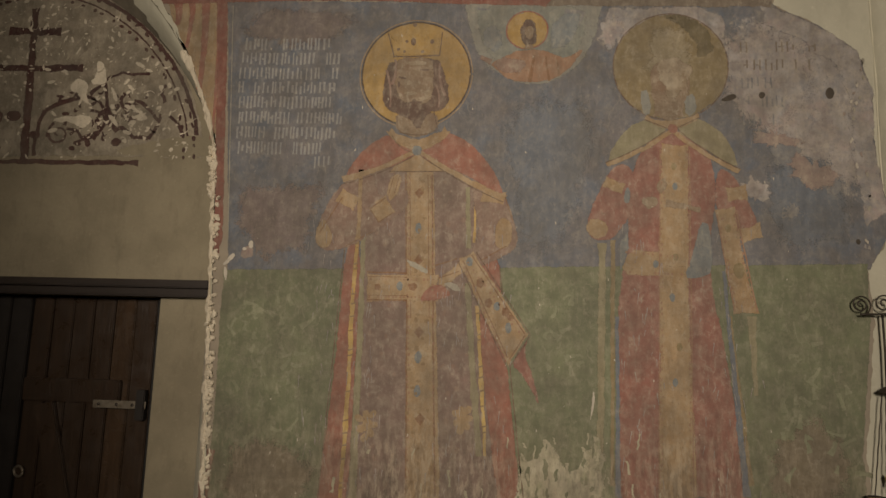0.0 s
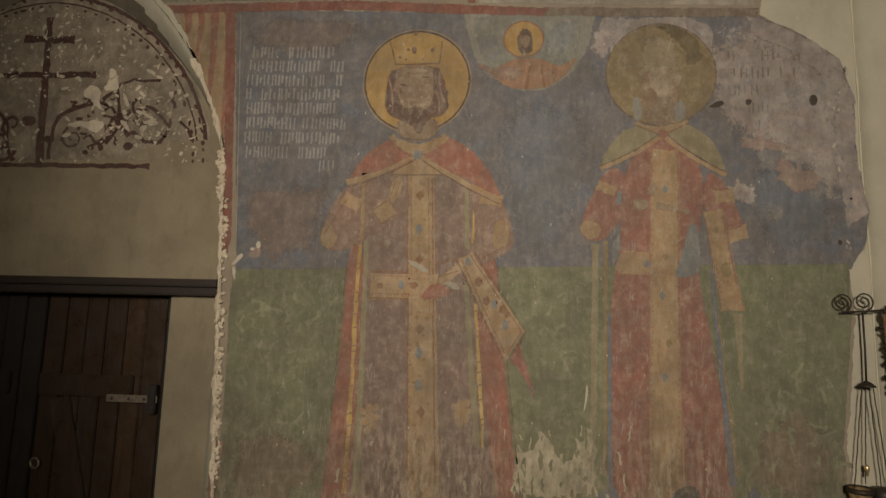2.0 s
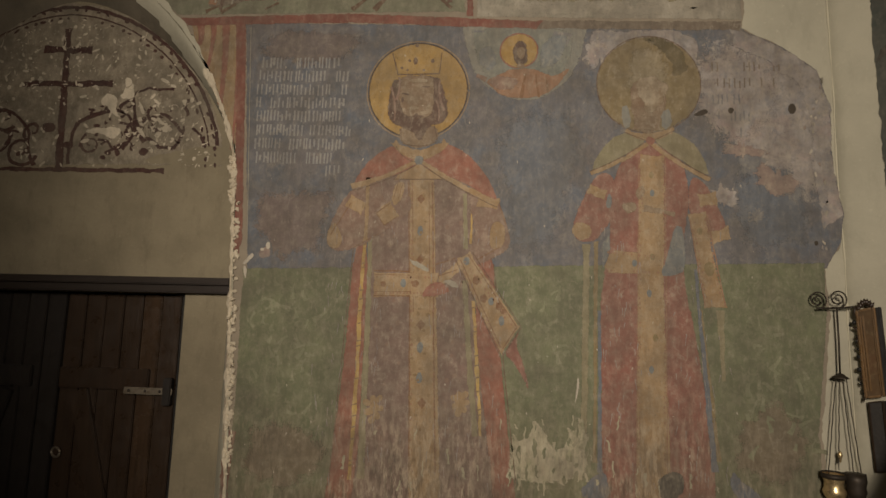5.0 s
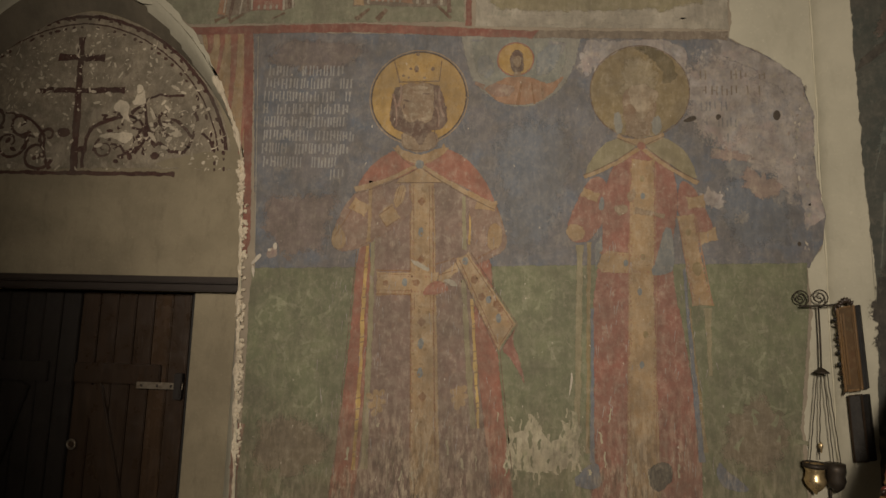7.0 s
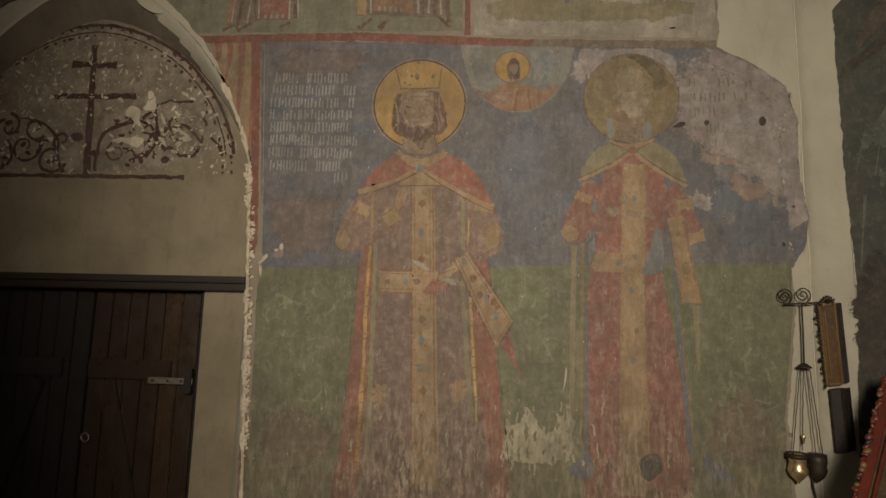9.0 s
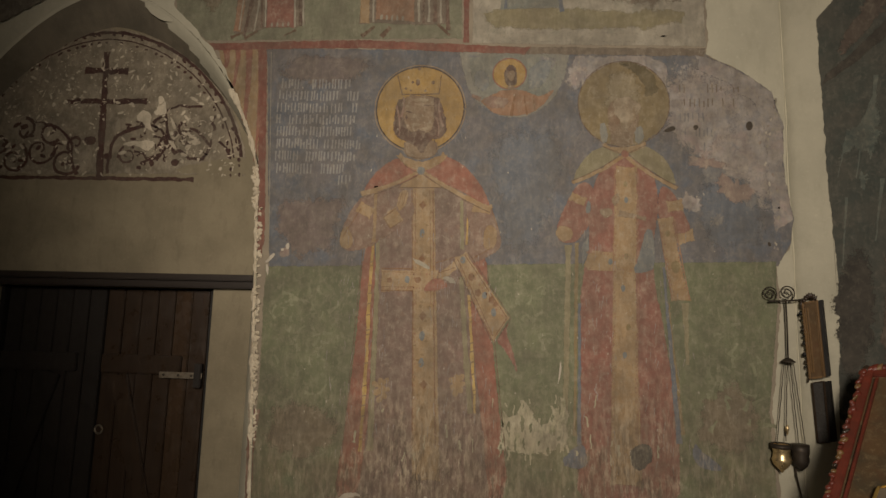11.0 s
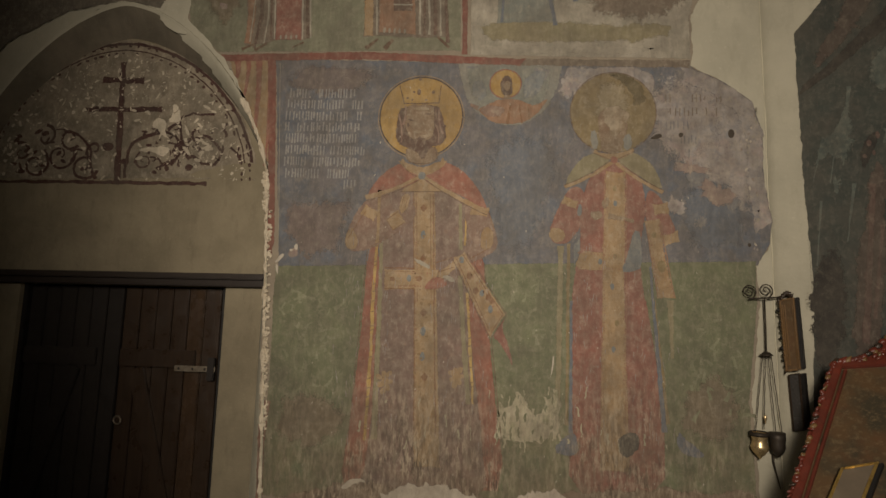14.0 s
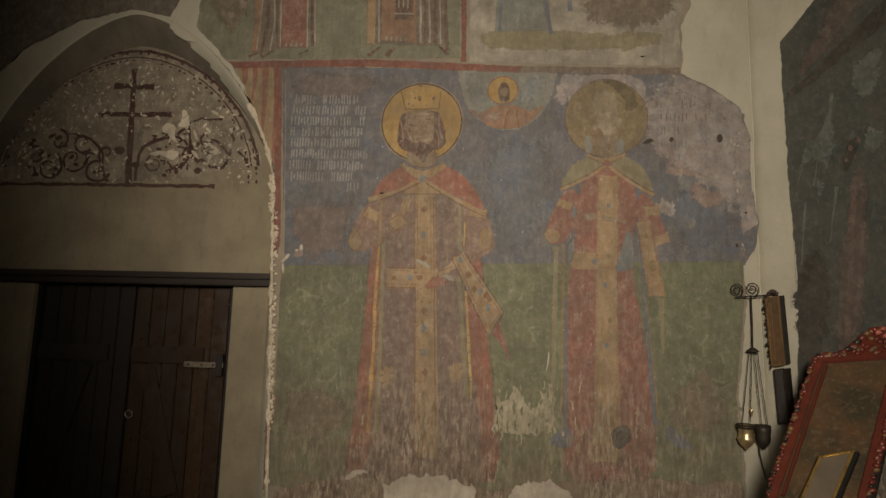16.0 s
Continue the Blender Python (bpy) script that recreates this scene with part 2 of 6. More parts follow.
NICHE_PALE = fresco("scraped niche plaster", (0.40, 0.345, 0.25), (0.30, 0.255, 0.185), 0.5, veil=0.0)
# dark base puts the soffit's shade into the plaster colour
SOFFIT = plaster("soffit plaster with shade in it", (0.17, 0.145, 0.105), (0.105, 0.092, 0.067), (0.085, 0.072, 0.053), 0.3)
STONE = plaster("floor stone", (0.22, 0.20, 0.17), (0.17, 0.155, 0.13))
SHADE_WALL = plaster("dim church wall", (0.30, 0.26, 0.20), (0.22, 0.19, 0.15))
HOLE = plaster("hole grit", (0.085, 0.068, 0.05), (0.05, 0.04, 0.03))
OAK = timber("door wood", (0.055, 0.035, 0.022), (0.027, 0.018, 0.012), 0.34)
# lighter copy of the door wood, its colour imitating a glossy highlight
OAK_SHEEN = timber("door wood lightened for sheen", (0.072, 0.045, 0.027), (0.034, 0.022, 0.014), 0.26)
# left leaf's shade is in this colour; the latch block is just dark
OAK_DARK_SHADED = timber("dark and shaded door wood", (0.020, 0.015, 0.011), (0.012, 0.009, 0.007), 0.6)
BEAM = timber("lintel wood", (0.036, 0.025, 0.018), (0.02, 0.0145, 0.011), 0.6, (0.7, 9, 9))
GILT = timber("gilt moulding", (0.27, 0.155, 0.06), (0.10, 0.06, 0.027), 0.4)
CARVED = timber("carved red frame", (0.21, 0.040, 0.022), (0.085, 0.026, 0.018), 0.38, (2.5, 2.5, 2.5))
BLACK = timber("black wood", (0.012, 0.010, 0.008), (0.008, 0.007, 0.006), 0.6)
IRON = metal("wrought iron", (0.055, 0.045, 0.035), 0.55, full=0.6)
BRASS = metal("brass", (0.80, 0.62, 0.34), 0.28, (0.35, 0.24, 0.11), 0.85)
STEEL = metal("worn steel strap", (0.30, 0.26, 0.20), 0.45, (0.15, 0.11, 0.07), 0.7)


# ---- making meshes ----
def link(name, bm, material, parent=None, label="", smooth=False):
    mesh = bpy.data.meshes.new(name)
    bm.normal_update()
    bm.to_mesh(mesh)
    bm.free()
    mesh.materials.append(material)
    if smooth:
        mesh.polygons.foreach_set("use_smooth", [True] * len(mesh.polygons))
    ob = new(name, mesh)
    if parent is not None:
        ob.parent = parent
    return tagged(ob, label)


part = link


def thing(name, label, category, at=(0, 0, 0), group="", kind=""):
    ob = new(name)
    ob.location = at
    ob.empty_display_size = 0.05
    return tagged(ob, label, category, group, kind)


def on_wall(u, v, h):
    return (u, W - h, v)


def on_lunette(u, v, h):
    return (u, W + DEEP - h, v)


E0, SIDE = Vector((1.825, 2.49)), Vector((0.88, -0.48)).normalized()


def on_side(u, v, h):
    return (E0.x + SIDE.x * u + SIDE.y * h, E0.y + SIDE.y * u - SIDE.x * h, v)


def dense(outline, step=0.02, rough=0.004, seed=0.0):
    """The outline walked in short steps, with an uneven hand."""
    out = []
    for i, (ax, az) in enumerate(outline):
        bx, bz = outline[(i + 1) % len(outline)]
        n = max(1, int(math.hypot(bx - ax, bz - az) / step))
        for j in range(n):
            x, z = ax + (bx - ax) * j / n, az + (bz - az) * j / n
            d = noise.noise_vector((x * 17 + seed, z * 17, seed)) + 0.6 * noise.noise_vector((x * 55, z * 55 + seed, seed))
            out.append((x + d.x * rough, z + d.y * rough))
    return out


def soften(points, rounds=2):
    """Corners cut twice, so that an outline of few corners turns into a curve."""
    for _ in range(rounds):
        cut = []
        for i, (ax, az) in enumerate(points):
            bx, bz = points[(i + 1) % len(points)]
            cut += [(0.75 * ax + 0.25 * bx, 0.75 * az + 0.25 * bz), (0.25 * ax + 0.75 * bx, 0.25 * az + 0.75 * bz)]
        points = cut
    return points


def strip(p, q, w0, w1=None, bow=0.0, n=10):
    """A brush band from p to q, w0 wide at p and w1 at q, bowed sideways."""
    w1 = w0 if w1 is None else w1
    dx, dz = q[0] - p[0], q[1] - p[1]
    length = math.hypot(dx, dz) or 1
    nx, nz = -dz / length, dx / length
    left, right = [], []
    for i in range(n + 1):
        t = i / n
        b = 4 * bow * t * (1 - t)
        w = 0.5 * (w0 + (w1 - w0) * t)
        left.append((p[0] + dx * t + nx * (b + w), p[1] + dz * t + nz * (b + w)))
        right.append((p[0] + dx * t + nx * (b - w), p[1] + dz * t + nz * (b - w)))
    return left + right[::-1]


def oval(c, rx, rz=None, n=48, a0=0.0, a1=360.0, turn=0.0):
    rz = rx if rz is None else rz
    whole = a1 - a0 >= 360
    out = []
    for i in range(n if whole else n + 1):
        a = radians(a0 + (a1 - a0) * i / n)
        x, z = rx * math.cos(a), rz * math.sin(a)
        ct, st = math.cos(radians(turn)), math.sin(radians(turn))
        out.append((c[0] + x * ct - z * st, c[1] + x * st + z * ct))
    return out


def ring(c, r, w, a0=0.0, a1=358.0, n=60, rz=None):
    """A painted circle line, open by a hair where the brush was set down."""
    k = (rz or r) / r
    return oval(c, r + w / 2, (r + w / 2) * k, n, a0, a1) + oval(c, r - w / 2, (r - w / 2) * k, n, a0, a1)[::-1]


def spiral(c, r, turns, w, start=0.0, way=1, n=60):
    """A volute that winds in from radius r."""
    a, b = [], []
    for i in range(n + 1):
        t = i / n
        ang = radians(start) + way * turns * 2 * math.pi * t
        rad = r * (1 - 0.86 * t)
        ww = w * (0.5 - 0.2 * t)
        a.append((c[0] + (rad + ww) * math.cos(ang), c[1] + (rad + ww) * math.sin(ang)))
        b.append((c[0] + (rad - ww) * math.cos(ang), c[1] + (rad - ww) * math.sin(ang)))
    return a + b[::-1]


COUNT = [0]


def middle(outline):
    """The mean of an outline walked in even steps."""
    even = dense(outline, 0.02, 0.0)
    return sum(p[0] for p in even) / len(even), sum(p[1] for p in even) / len(even)


def wash(outline, rough, seed, n=64):
    """A soft-edged wash: the outline told as one distance for each direction from its middle."""
    mu, mv = middle(outline)
    rays = sorted((math.atan2(v - mv, u - mu), math.hypot(u - mu, v - mv)) for u, v in dense(outline, 0.01, 0.0))
    angles, reach = [a for a, _ in rays], [r for _, r in rays]
    out = []
    for i in range(n):
        a = -math.pi + 2 * math.pi * (i + 0.5) / n
        r = float(np.interp(a, angles, reach, period=2 * math.pi)) + 2 * rough * noise.noise((3 * math.cos(a), 3 * math.sin(a), seed))
        out.append((mu + max(r, 0.01) * math.cos(a), mv + max(r, 0.01) * math.sin(a)))
    return out



def paint(name, outlines, level, material, parent, label="", where=on_wall, rough=0.004, step=0.02, joined=False, feather=0.011):
    """A coat of paint with its own thin body on the wall; several outlines make several coats, unless they are joined."""
    if isinstance(outlines[0][0], (int, float)):
        outlines = [outlines]
    if len(outlines) > 1 and not joined:
        return [paint(name, o, level, material, parent, label, where, rough, step, False, feather) for o in outlines][0]
    bm = bmesh.new()
    cover = bm.verts.layers.float.new("cover")     # 0 at the brush edge, 1 where the coat is whole
    for outline in outlines:
        COUNT[0] += 1
        h = 0.00025 * level + 0.00001 * (COUNT[0] % 12)
        around = list(zip(outline, outline[1:] + outline[:1]))
        twice = sum(a[0] * b[1] - b[0] * a[1] for a, b in around)
        if twice < 0:
            outline = outline[::-1]
        body = 0.5 * abs(twice) / sum(math.dist(a, b) for a, b in around)
        pts = wash(outline, rough, COUNT[0] * 0.37) if feather > 0.04 else dense(outline, step, min(rough, 0.5 * body), COUNT[0] * 0.37)
        n = len(pts)
        soft_edge = min(feather, 0.6 * body)
        mid_u, mid_v = middle(outline)
        inner = []
        for i, (u, v) in enumerate(pts):
            if feather > 0.04:
                inner.append((mid_u + 0.5 * (u - mid_u), mid_v + 0.5 * (v - mid_v)))
                continue
            (ax, az), (bx, bz) = pts[i - 2], pts[(i + 2) % n]
            size = math.hypot(bx - ax, bz - az) or 1.0
            (cx_, cz_), (dx_, dz_) = (u - ax, v - az), (bx - u, bz - v)
            straight = (cx_ * dx_ + cz_ * dz_) / ((math.hypot(cx_, cz_) * math.hypot(dx_, dz_)) or 1.0)
            d = soft_edge * max(0.08, straight)
            inner.append((u - (bz - az) / size * d, v + (bx - ax) / size * d))
        edge_ring = [bm.verts.new(where(u, v, h)) for u, v in pts]
        core = [bm.verts.new(where(u, v, h)) for u, v in inner]
        for v in core:
            v[cover] = 1.0
        for i in range(n):
            j = (i + 1) % n
            bm.faces.new((edge_ring[i], edge_ring[j], core[j], core[i]))
        if feather > 0.04:
            hub = bm.verts.new(where(mid_u, mid_v, h))
            hub[cover] = 1.0
            for i in range(n):
                bm.faces.new((core[i], core[(i + 1) % n], hub))
            continue
        for tri in geometry.tessellate_polygon([[Vector((u, v, 0)) for u, v in inner]]):
            try:
                bm.faces.new([core[i] for i in tri])
            except ValueError:
                pass
    return link(name, bm, material, parent, label)


def slab(name, outline, y0, y1, material, parent=None, label="", rough=0.0, step=0.05, where=None):
    """A flat plate with its front at y0 and its back at y1."""
    bm = bmesh.new()
    pts = dense(outline, step, rough) if rough else outline
    area2 = sum(a[0] * b[1] - b[0] * a[1] for a, b in zip(pts, pts[1:] + pts[:1]))
    if area2 < 0:
        pts = pts[::-1]
    front = [bm.verts.new((u, y0, v)) for u, v in pts]
    back = [bm.verts.new((u, y1, v)) for u, v in pts]
    for tri in geometry.tessellate_polygon([[Vector((u, v, 0)) for u, v in pts]]):
        bm.faces.new([front[i] for i in tri])
        bm.faces.new([back[i] for i in tri[::-1]])
    for i in range(len(pts)):
        j = (i + 1) % len(pts)
        bm.faces.new((back[i], back[j], front[j], front[i]))
    return link(name, bm, material, parent, label)


def box(name, lo, hi, material, parent=None, label="", bevel=0.004, m=None):
    bm = bmesh.new()
    bmesh.ops.create_cube(bm, size=1)
    for v in bm.verts:
        v.co = Vector([lo[i] + (v.co[i] + 0.5) * (hi[i] - lo[i]) for i in range(3)])
    if bevel:
        bmesh.ops.bevel(bm, geom=bm.edges[:], offset=bevel, segments=2, affect="EDGES")
    if m is not None:
        bm.transform(m)
    return link(name, bm, material, parent, label)


def tube(name, path, radius, material, parent=None, label="", sides=8):
    """A round bar along a path; radius may be a number or a rule of 0..1."""
    bm = bmesh.new()
    rings = []
    pts = [Vector(p) for p in path]
    for i, p in enumerate(pts):
        d = (pts[min(i + 1, len(pts) - 1)] - pts[max(i - 1, 0)]).normalized()
        side = d.cross(Vector((0.31, 0.9, 0.2))).normalized()
        up = side.cross(d)
        r = radius(i / (len(pts) - 1)) if callable(radius) else radius
        rings.append([bm.verts.new(p + r * (math.cos(a) * side + math.sin(a) * up)) for a in [2 * math.pi * k / sides for k in range(sides)]])
    for a, b in zip(rings, rings[1:]):
        for k in range(sides):
            bm.faces.new((a[k], a[(k + 1) % sides], b[(k + 1) % sides], b[k]))
    bm.faces.new(rings[0][::-1]), bm.faces.new(rings[-1])
    return link(name, bm, material, parent, label, True)


def lathe(name, profile, at, material, parent=None, label="", sides=28):
    """A turned body: profile gives radius and height."""
    bm = bmesh.new()
    rings = [[bm.verts.new((at[0] + r * math.cos(2 * math.pi * k / sides), at[1] + r * math.sin(2 * math.pi * k / sides), at[2] + z)) for k in range(sides)] for r, z in profile]
    for a, b in zip(rings, rings[1:]):
        for k in range(sides):
            bm.faces.new((a[k], b[k], b[(k + 1) % sides], a[(k + 1) % sides]))
    bmesh.ops.recalc_face_normals(bm, faces=bm.faces)
    return link(name, bm, material, parent, label, True)


# ---- the shell of the place ----
AXIS = -2.38                     # middle of the door niche
SPRING = 2.44                    # height at which its arch begins
FRONT, BACK = (1.065, 1.27), (1.03, 1.06)   # half width and rise of the arch, at the wall and in the niche


def curve(c, half, rise, a, power=1.6):
    """A point on an arch that is a little more pointed than a half ellipse."""
    ca, sa = math.cos(a), math.sin(a)
    return (c[0] + half * math.copysign(abs(ca) ** (2 / power), ca), c[1] + rise * max(sa, 0.0) ** (2 / power))


def arch(half, rise, foot=0.0, n=40, skew=0.0):
    """The opening's edge from its left foot over the arch to its right foot."""
    over = [curve((AXIS, SPRING), half, rise, math.pi * (1 - i / n)) for i in range(n + 1)]
    right = [(AXIS + half + skew * (SPRING - z), z) for z in (2.1, 1.8, 1.5, 1.2, 0.9, 0.6, 0.3, foot)]
    return [(AXIS - half, foot)] + over + right


opening = arch(FRONT[0], FRONT[1], skew=0.045)
bm = bmesh.new()
feet = [(-4.2, 0.0), (AXIS - FRONT[0], 0.0)], opening[1:], [(opening[-1][0], 0.0), (1.67, 0.0)]
for run in feet:
    for y in (W + 0.010, W + 0.09):
        low_row = [bm.verts.new((x, y, z)) for x, z in run]
        high_row = [bm.verts.new((x, y, 5.0)) for x, z in run]
        for i in range(len(run) - 1):
            quad = (low_row[i], low_row[i + 1], high_row[i + 1], high_row[i])
            bm.faces.new(quad if y < W + 0.05 else quad[::-1])
link("wall_north", bm, WHITE)
tagged(bpy.data.objects["wall_north"], "thick church wall with pale lime plaster and a door niche", "wall", kind="structure")

DOOR_L, DOOR_R, DOOR_TOP = -2.975, -1.592, 1.826
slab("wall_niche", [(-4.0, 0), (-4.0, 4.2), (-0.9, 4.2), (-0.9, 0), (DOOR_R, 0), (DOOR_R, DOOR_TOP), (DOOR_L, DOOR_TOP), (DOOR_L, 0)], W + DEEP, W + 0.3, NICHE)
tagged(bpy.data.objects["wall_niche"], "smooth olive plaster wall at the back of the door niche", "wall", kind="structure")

# splayed, rounded soffit between the wall's face and the niche
bm = bmesh.new()
rows = []
for i in range(9):
    t = i / 8
    half, rise = FRONT[0] + (BACK[0] - FRONT[0]) * t ** 0.8, FRONT[1] + (BACK[1] - FRONT[1]) * t
    depth = W - 0.004 + (DEEP + 0.004) * (t ** 1.5)
    rows.append([bm.verts.new((x + 0.006 * noise.noise((x * 9, z * 9, t)), depth, z)) for x, z in arch(half, rise, skew=0.045 * (1 - t))])
for a, b in zip(rows, rows[1:]):
    for k in range(len(a) - 1):
        bm.faces.new((a[k], b[k], b[k + 1], a[k + 1]))
lip = bmesh.new()
lip_rows = [[lip.verts.new(v.co - Vector((0.0015 if k > 30 else 0.0, 0.0015, 0.0015 if k < 36 else 0.0))) for k, v in enumerate(row)] for row in rows]
for i, (a, b) in enumerate(zip(lip_rows, lip_rows[1:])):
    for k in range(len(a) - 1):
        if i < 1 + max(0, min(7, (k - 24) * 0.75)):
            lip.faces.new((a[k], b[k], b[k + 1], a[k + 1]))
bmesh.ops.delete(lip, geom=[v for v in lip.verts if not v.link_faces], context="VERTS")
tagged(link("arch_lip", lip, WHITE, smooth=True), "pale plaster lip of the arch", "arch", kind="structure")
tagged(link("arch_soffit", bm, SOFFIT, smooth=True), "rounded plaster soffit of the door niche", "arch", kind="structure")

slab("floor", [(-4.2, -3.6), (3.6, -3.6), (3.6, 2.9), (-4.2, 2.9)], 0.0, -0.1, STONE)
fl = bpy.data.objects["floor"]
fl.data.transform(Matrix(((1, 0, 0, 0), (0, 0, 1, 0), (0, 1, 0, 0), (0, 0, 0, 1))))
tagged(fl, "worn grey stone floor", "floor", kind="structure")
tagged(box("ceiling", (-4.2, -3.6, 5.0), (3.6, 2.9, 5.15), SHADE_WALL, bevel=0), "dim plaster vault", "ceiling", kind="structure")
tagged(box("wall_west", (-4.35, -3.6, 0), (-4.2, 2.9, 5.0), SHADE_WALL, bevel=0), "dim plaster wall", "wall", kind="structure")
# unseen back wall; its opening is made up for the added lamp
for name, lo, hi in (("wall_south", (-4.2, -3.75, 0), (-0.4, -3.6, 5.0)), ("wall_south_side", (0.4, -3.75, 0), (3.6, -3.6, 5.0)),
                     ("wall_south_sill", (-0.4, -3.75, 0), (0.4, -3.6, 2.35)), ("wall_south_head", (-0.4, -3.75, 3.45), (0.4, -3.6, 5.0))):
    tagged(box(name, lo, hi, SHADE_WALL, bevel=0), "unseen dim plaster wall with an opening for the added lamp", "wall", kind="structure")

# unseen wall added to keep the lamp off the niche's left side
tagged(slab("wall_blocker", [(-4.2, 0.0), (-0.52, 0.0), (-0.52, 2.1), (-0.70, 2.45), (-0.84, 2.85), (-0.86, 5.0), (-4.2, 5.0)], -1.80, -1.62, SHADE_WALL), "unseen plaster wall with a battered foot, added to shade the niche", "wall", kind="structure")

# return of the wall in pale plaster, then the dark painted wall that runs on from it
bm = bmesh.new()
plan = [(1.668, W + 0.02), (1.674, W + 0.004), (1.70, 2.555), (1.76, 2.525), (1.8265, 2.4915)]
cols = []
for x, y in plan:
    cols.append([bm.verts.new((x + 0.006 * noise.noise((y * 4, z * 1.7, 1.0)), y, z)) for z in [5.0 * i / 60 for i in range(61)]])
for a, b in zip(cols, cols[1:]):
    for k in range(60):
        bm.faces.new((a[k], a[k + 1], b[k + 1], b[k]))
tagged(link("wall_return", bm, WHITE, smooth=True), "narrow pale plaster return in the corner", "wall", kind="structure")
bead = tube("corner_bead", [(1.668 + 0.007 * noise.noise((z * 2.2, 0, 5.0)) + 0.003 * noise.noise((z * 14, 0, 5.0)), W + 0.008, z) for z in [0.05 * i for i in range(100)]], lambda t: 0.0035 + 0.004 * noise.noise((t * 34, 2.0, 0)), BEAD, sides=8)
tagged(bead, "pale rounded plaster ridge down the corner", "trim", kind="structure")
bm = bmesh.new()
quad = [on_side(u, v, h) for h in (0, -0.15) for u, v in ((0.0, 0), (2.0, 0), (2.0, 5.0), (0.0, 5.0))]
vs = [bm.verts.new(p) for p in quad]
for f in ((0, 1, 2, 3), (7, 6, 5, 4), (0, 4, 5, 1), (1, 5, 6, 2), (2, 6, 7, 3), (3, 7, 4, 0)):
    bm.faces.new([vs[i] for i in f])
side = tagged(link("wall_east", bm, WHITE), "splayed wall with dark green painting", "wall", kind="structure")
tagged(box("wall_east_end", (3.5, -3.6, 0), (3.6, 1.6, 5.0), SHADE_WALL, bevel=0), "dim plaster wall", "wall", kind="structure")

# ---- the wall painting ----
mural = thing("wall_painting", "large faded church fresco, two robed shapes on blue and green", "fresco", (0.2, W, 2.0))
mural_parts = []


def coat(name, outlines, level, material, parent=None, label="", **more):
    before = set(bpy.data.objects)
    ob = paint(name, outlines, level, material, parent or mural, label, **more)
    if parent is None:
        for o in set(bpy.data.objects) - before:
            o.matrix_parent_inverse = Matrix.Translation(mural.location).inverted()
    return ob


top_edge = [(-1.791, 4.028), (1.340, 3.936)]
ragged = [(1.322, 3.665), (1.258, 3.513), (1.270, 3.305), (1.243, 3.212), (1.401, 3.129), (1.591, 2.988), (1.640, 2.789), (1.637, 2.489), (1.672, 2.247), (1.650, 2.110), (1.579, 2.024), (1.589, 1.806), (1.522, 1.251), (1.542, 0.686), (1.526, 0.450)]
jamb_side = [(-1.262, 0.55), (-1.30, 1.6), (-1.305, 2.44), (-1.37, 2.84), (-1.52, 3.10), (-1.70, 3.32), (-1.972, 3.533), (-1.929, 3.739)]
bed = slab("plaster_bed", top_edge + ragged + jamb_side, W, W + 0.02, BED, rough=0.011, step=0.015)
bed.parent = mural
bed.matrix_parent_inverse = Matrix.Translation(mural.location).inverted()
tagged(bed, "old grey fresco plaster with a broken edge")

RIGHT = [(1.242, 3.182), (1.400, 3.106), (1.574, 2.966), (1.620, 2.779), (1.617, 2.488), (1.653, 2.246), (1.631, 2.116), (1.564, 1.993)]
RIM = [(u + 0.028, v + 0.016) for u, v in RIGHT]
coat("blue_field", [(-1.331, 3.297), (0.318, 3.246), (1.242, 3.219)] + RIM + [(-1.223, 1.935)], 1, BLUE, label="faded grey-blue painted ground", rough=0.006)
coat("green_field", [(-1.247, 1.961), (1.578, 2.035), (1.576, 1.806), (1.509, 1.251), (1.529, 0.676), (1.515, 0.480), (-1.255, 0.62), (-1.238, 1.389)], 2, GREEN, label="faded olive green painted ground", rough=0.006)
coat("bleached_patch", soften([(0.986, 3.186), (1.244, 3.214), *RIM[:5], (1.610, 2.208), (1.397, 2.292), (1.241, 2.442), (1.129, 2.596), (1.054, 2.753)], 1), 2, MAUVE, rough=0.02, feather=0.05, label="bleached mauve corner of rubbed paint")
coat("bleached_patch", [soften([(1.008, 3.117), (1.300, 3.139), (1.457, 2.934), (1.346, 2.634), (1.081, 2.583), (0.987, 2.807)], 1), soften([(0.473, 3.169), (0.576, 3.181), (0.600, 3.083), (0.522, 2.988), (0.466, 3.030)], 1)], 3, MAUVE, rough=0.02, feather=0.05)
coat("bleached_edge", [(1.20, 3.205)] + RIM[:6] + [(u - 0.10, v - 0.07) for u, v in RIM[5::-1]] + [(1.20, 3.12)], 3, MAUVE, rough=0.012, feather=0.02)
coat("bleached_patch", soften([(0.489, 3.237), (0.781, 3.224), (1.056, 3.196), (1.046, 2.940), (0.598, 2.973), (0.513, 3.085)]), 2, MAUVE, rough=0.02, feather=0.03)
coat("cool_wash", [soften([(0.079, 2.818), (0.420, 2.829), (0.488, 2.555), (0.405, 2.368), (0.353, 2.080), (0.227, 2.001), (0.088, 2.012), (0.112, 2.181), (0.058, 2.393), (-0.011, 2.610)]), soften([(1.152, 2.450), (1.327, 2.555), (1.513, 2.452), (1.594, 2.249), (1.491, 2.098), (1.302, 2.065), (1.162, 2.118)])], 2, BLUER, label="cooler blue wash in the painted ground", rough=0.03, feather=0.09)
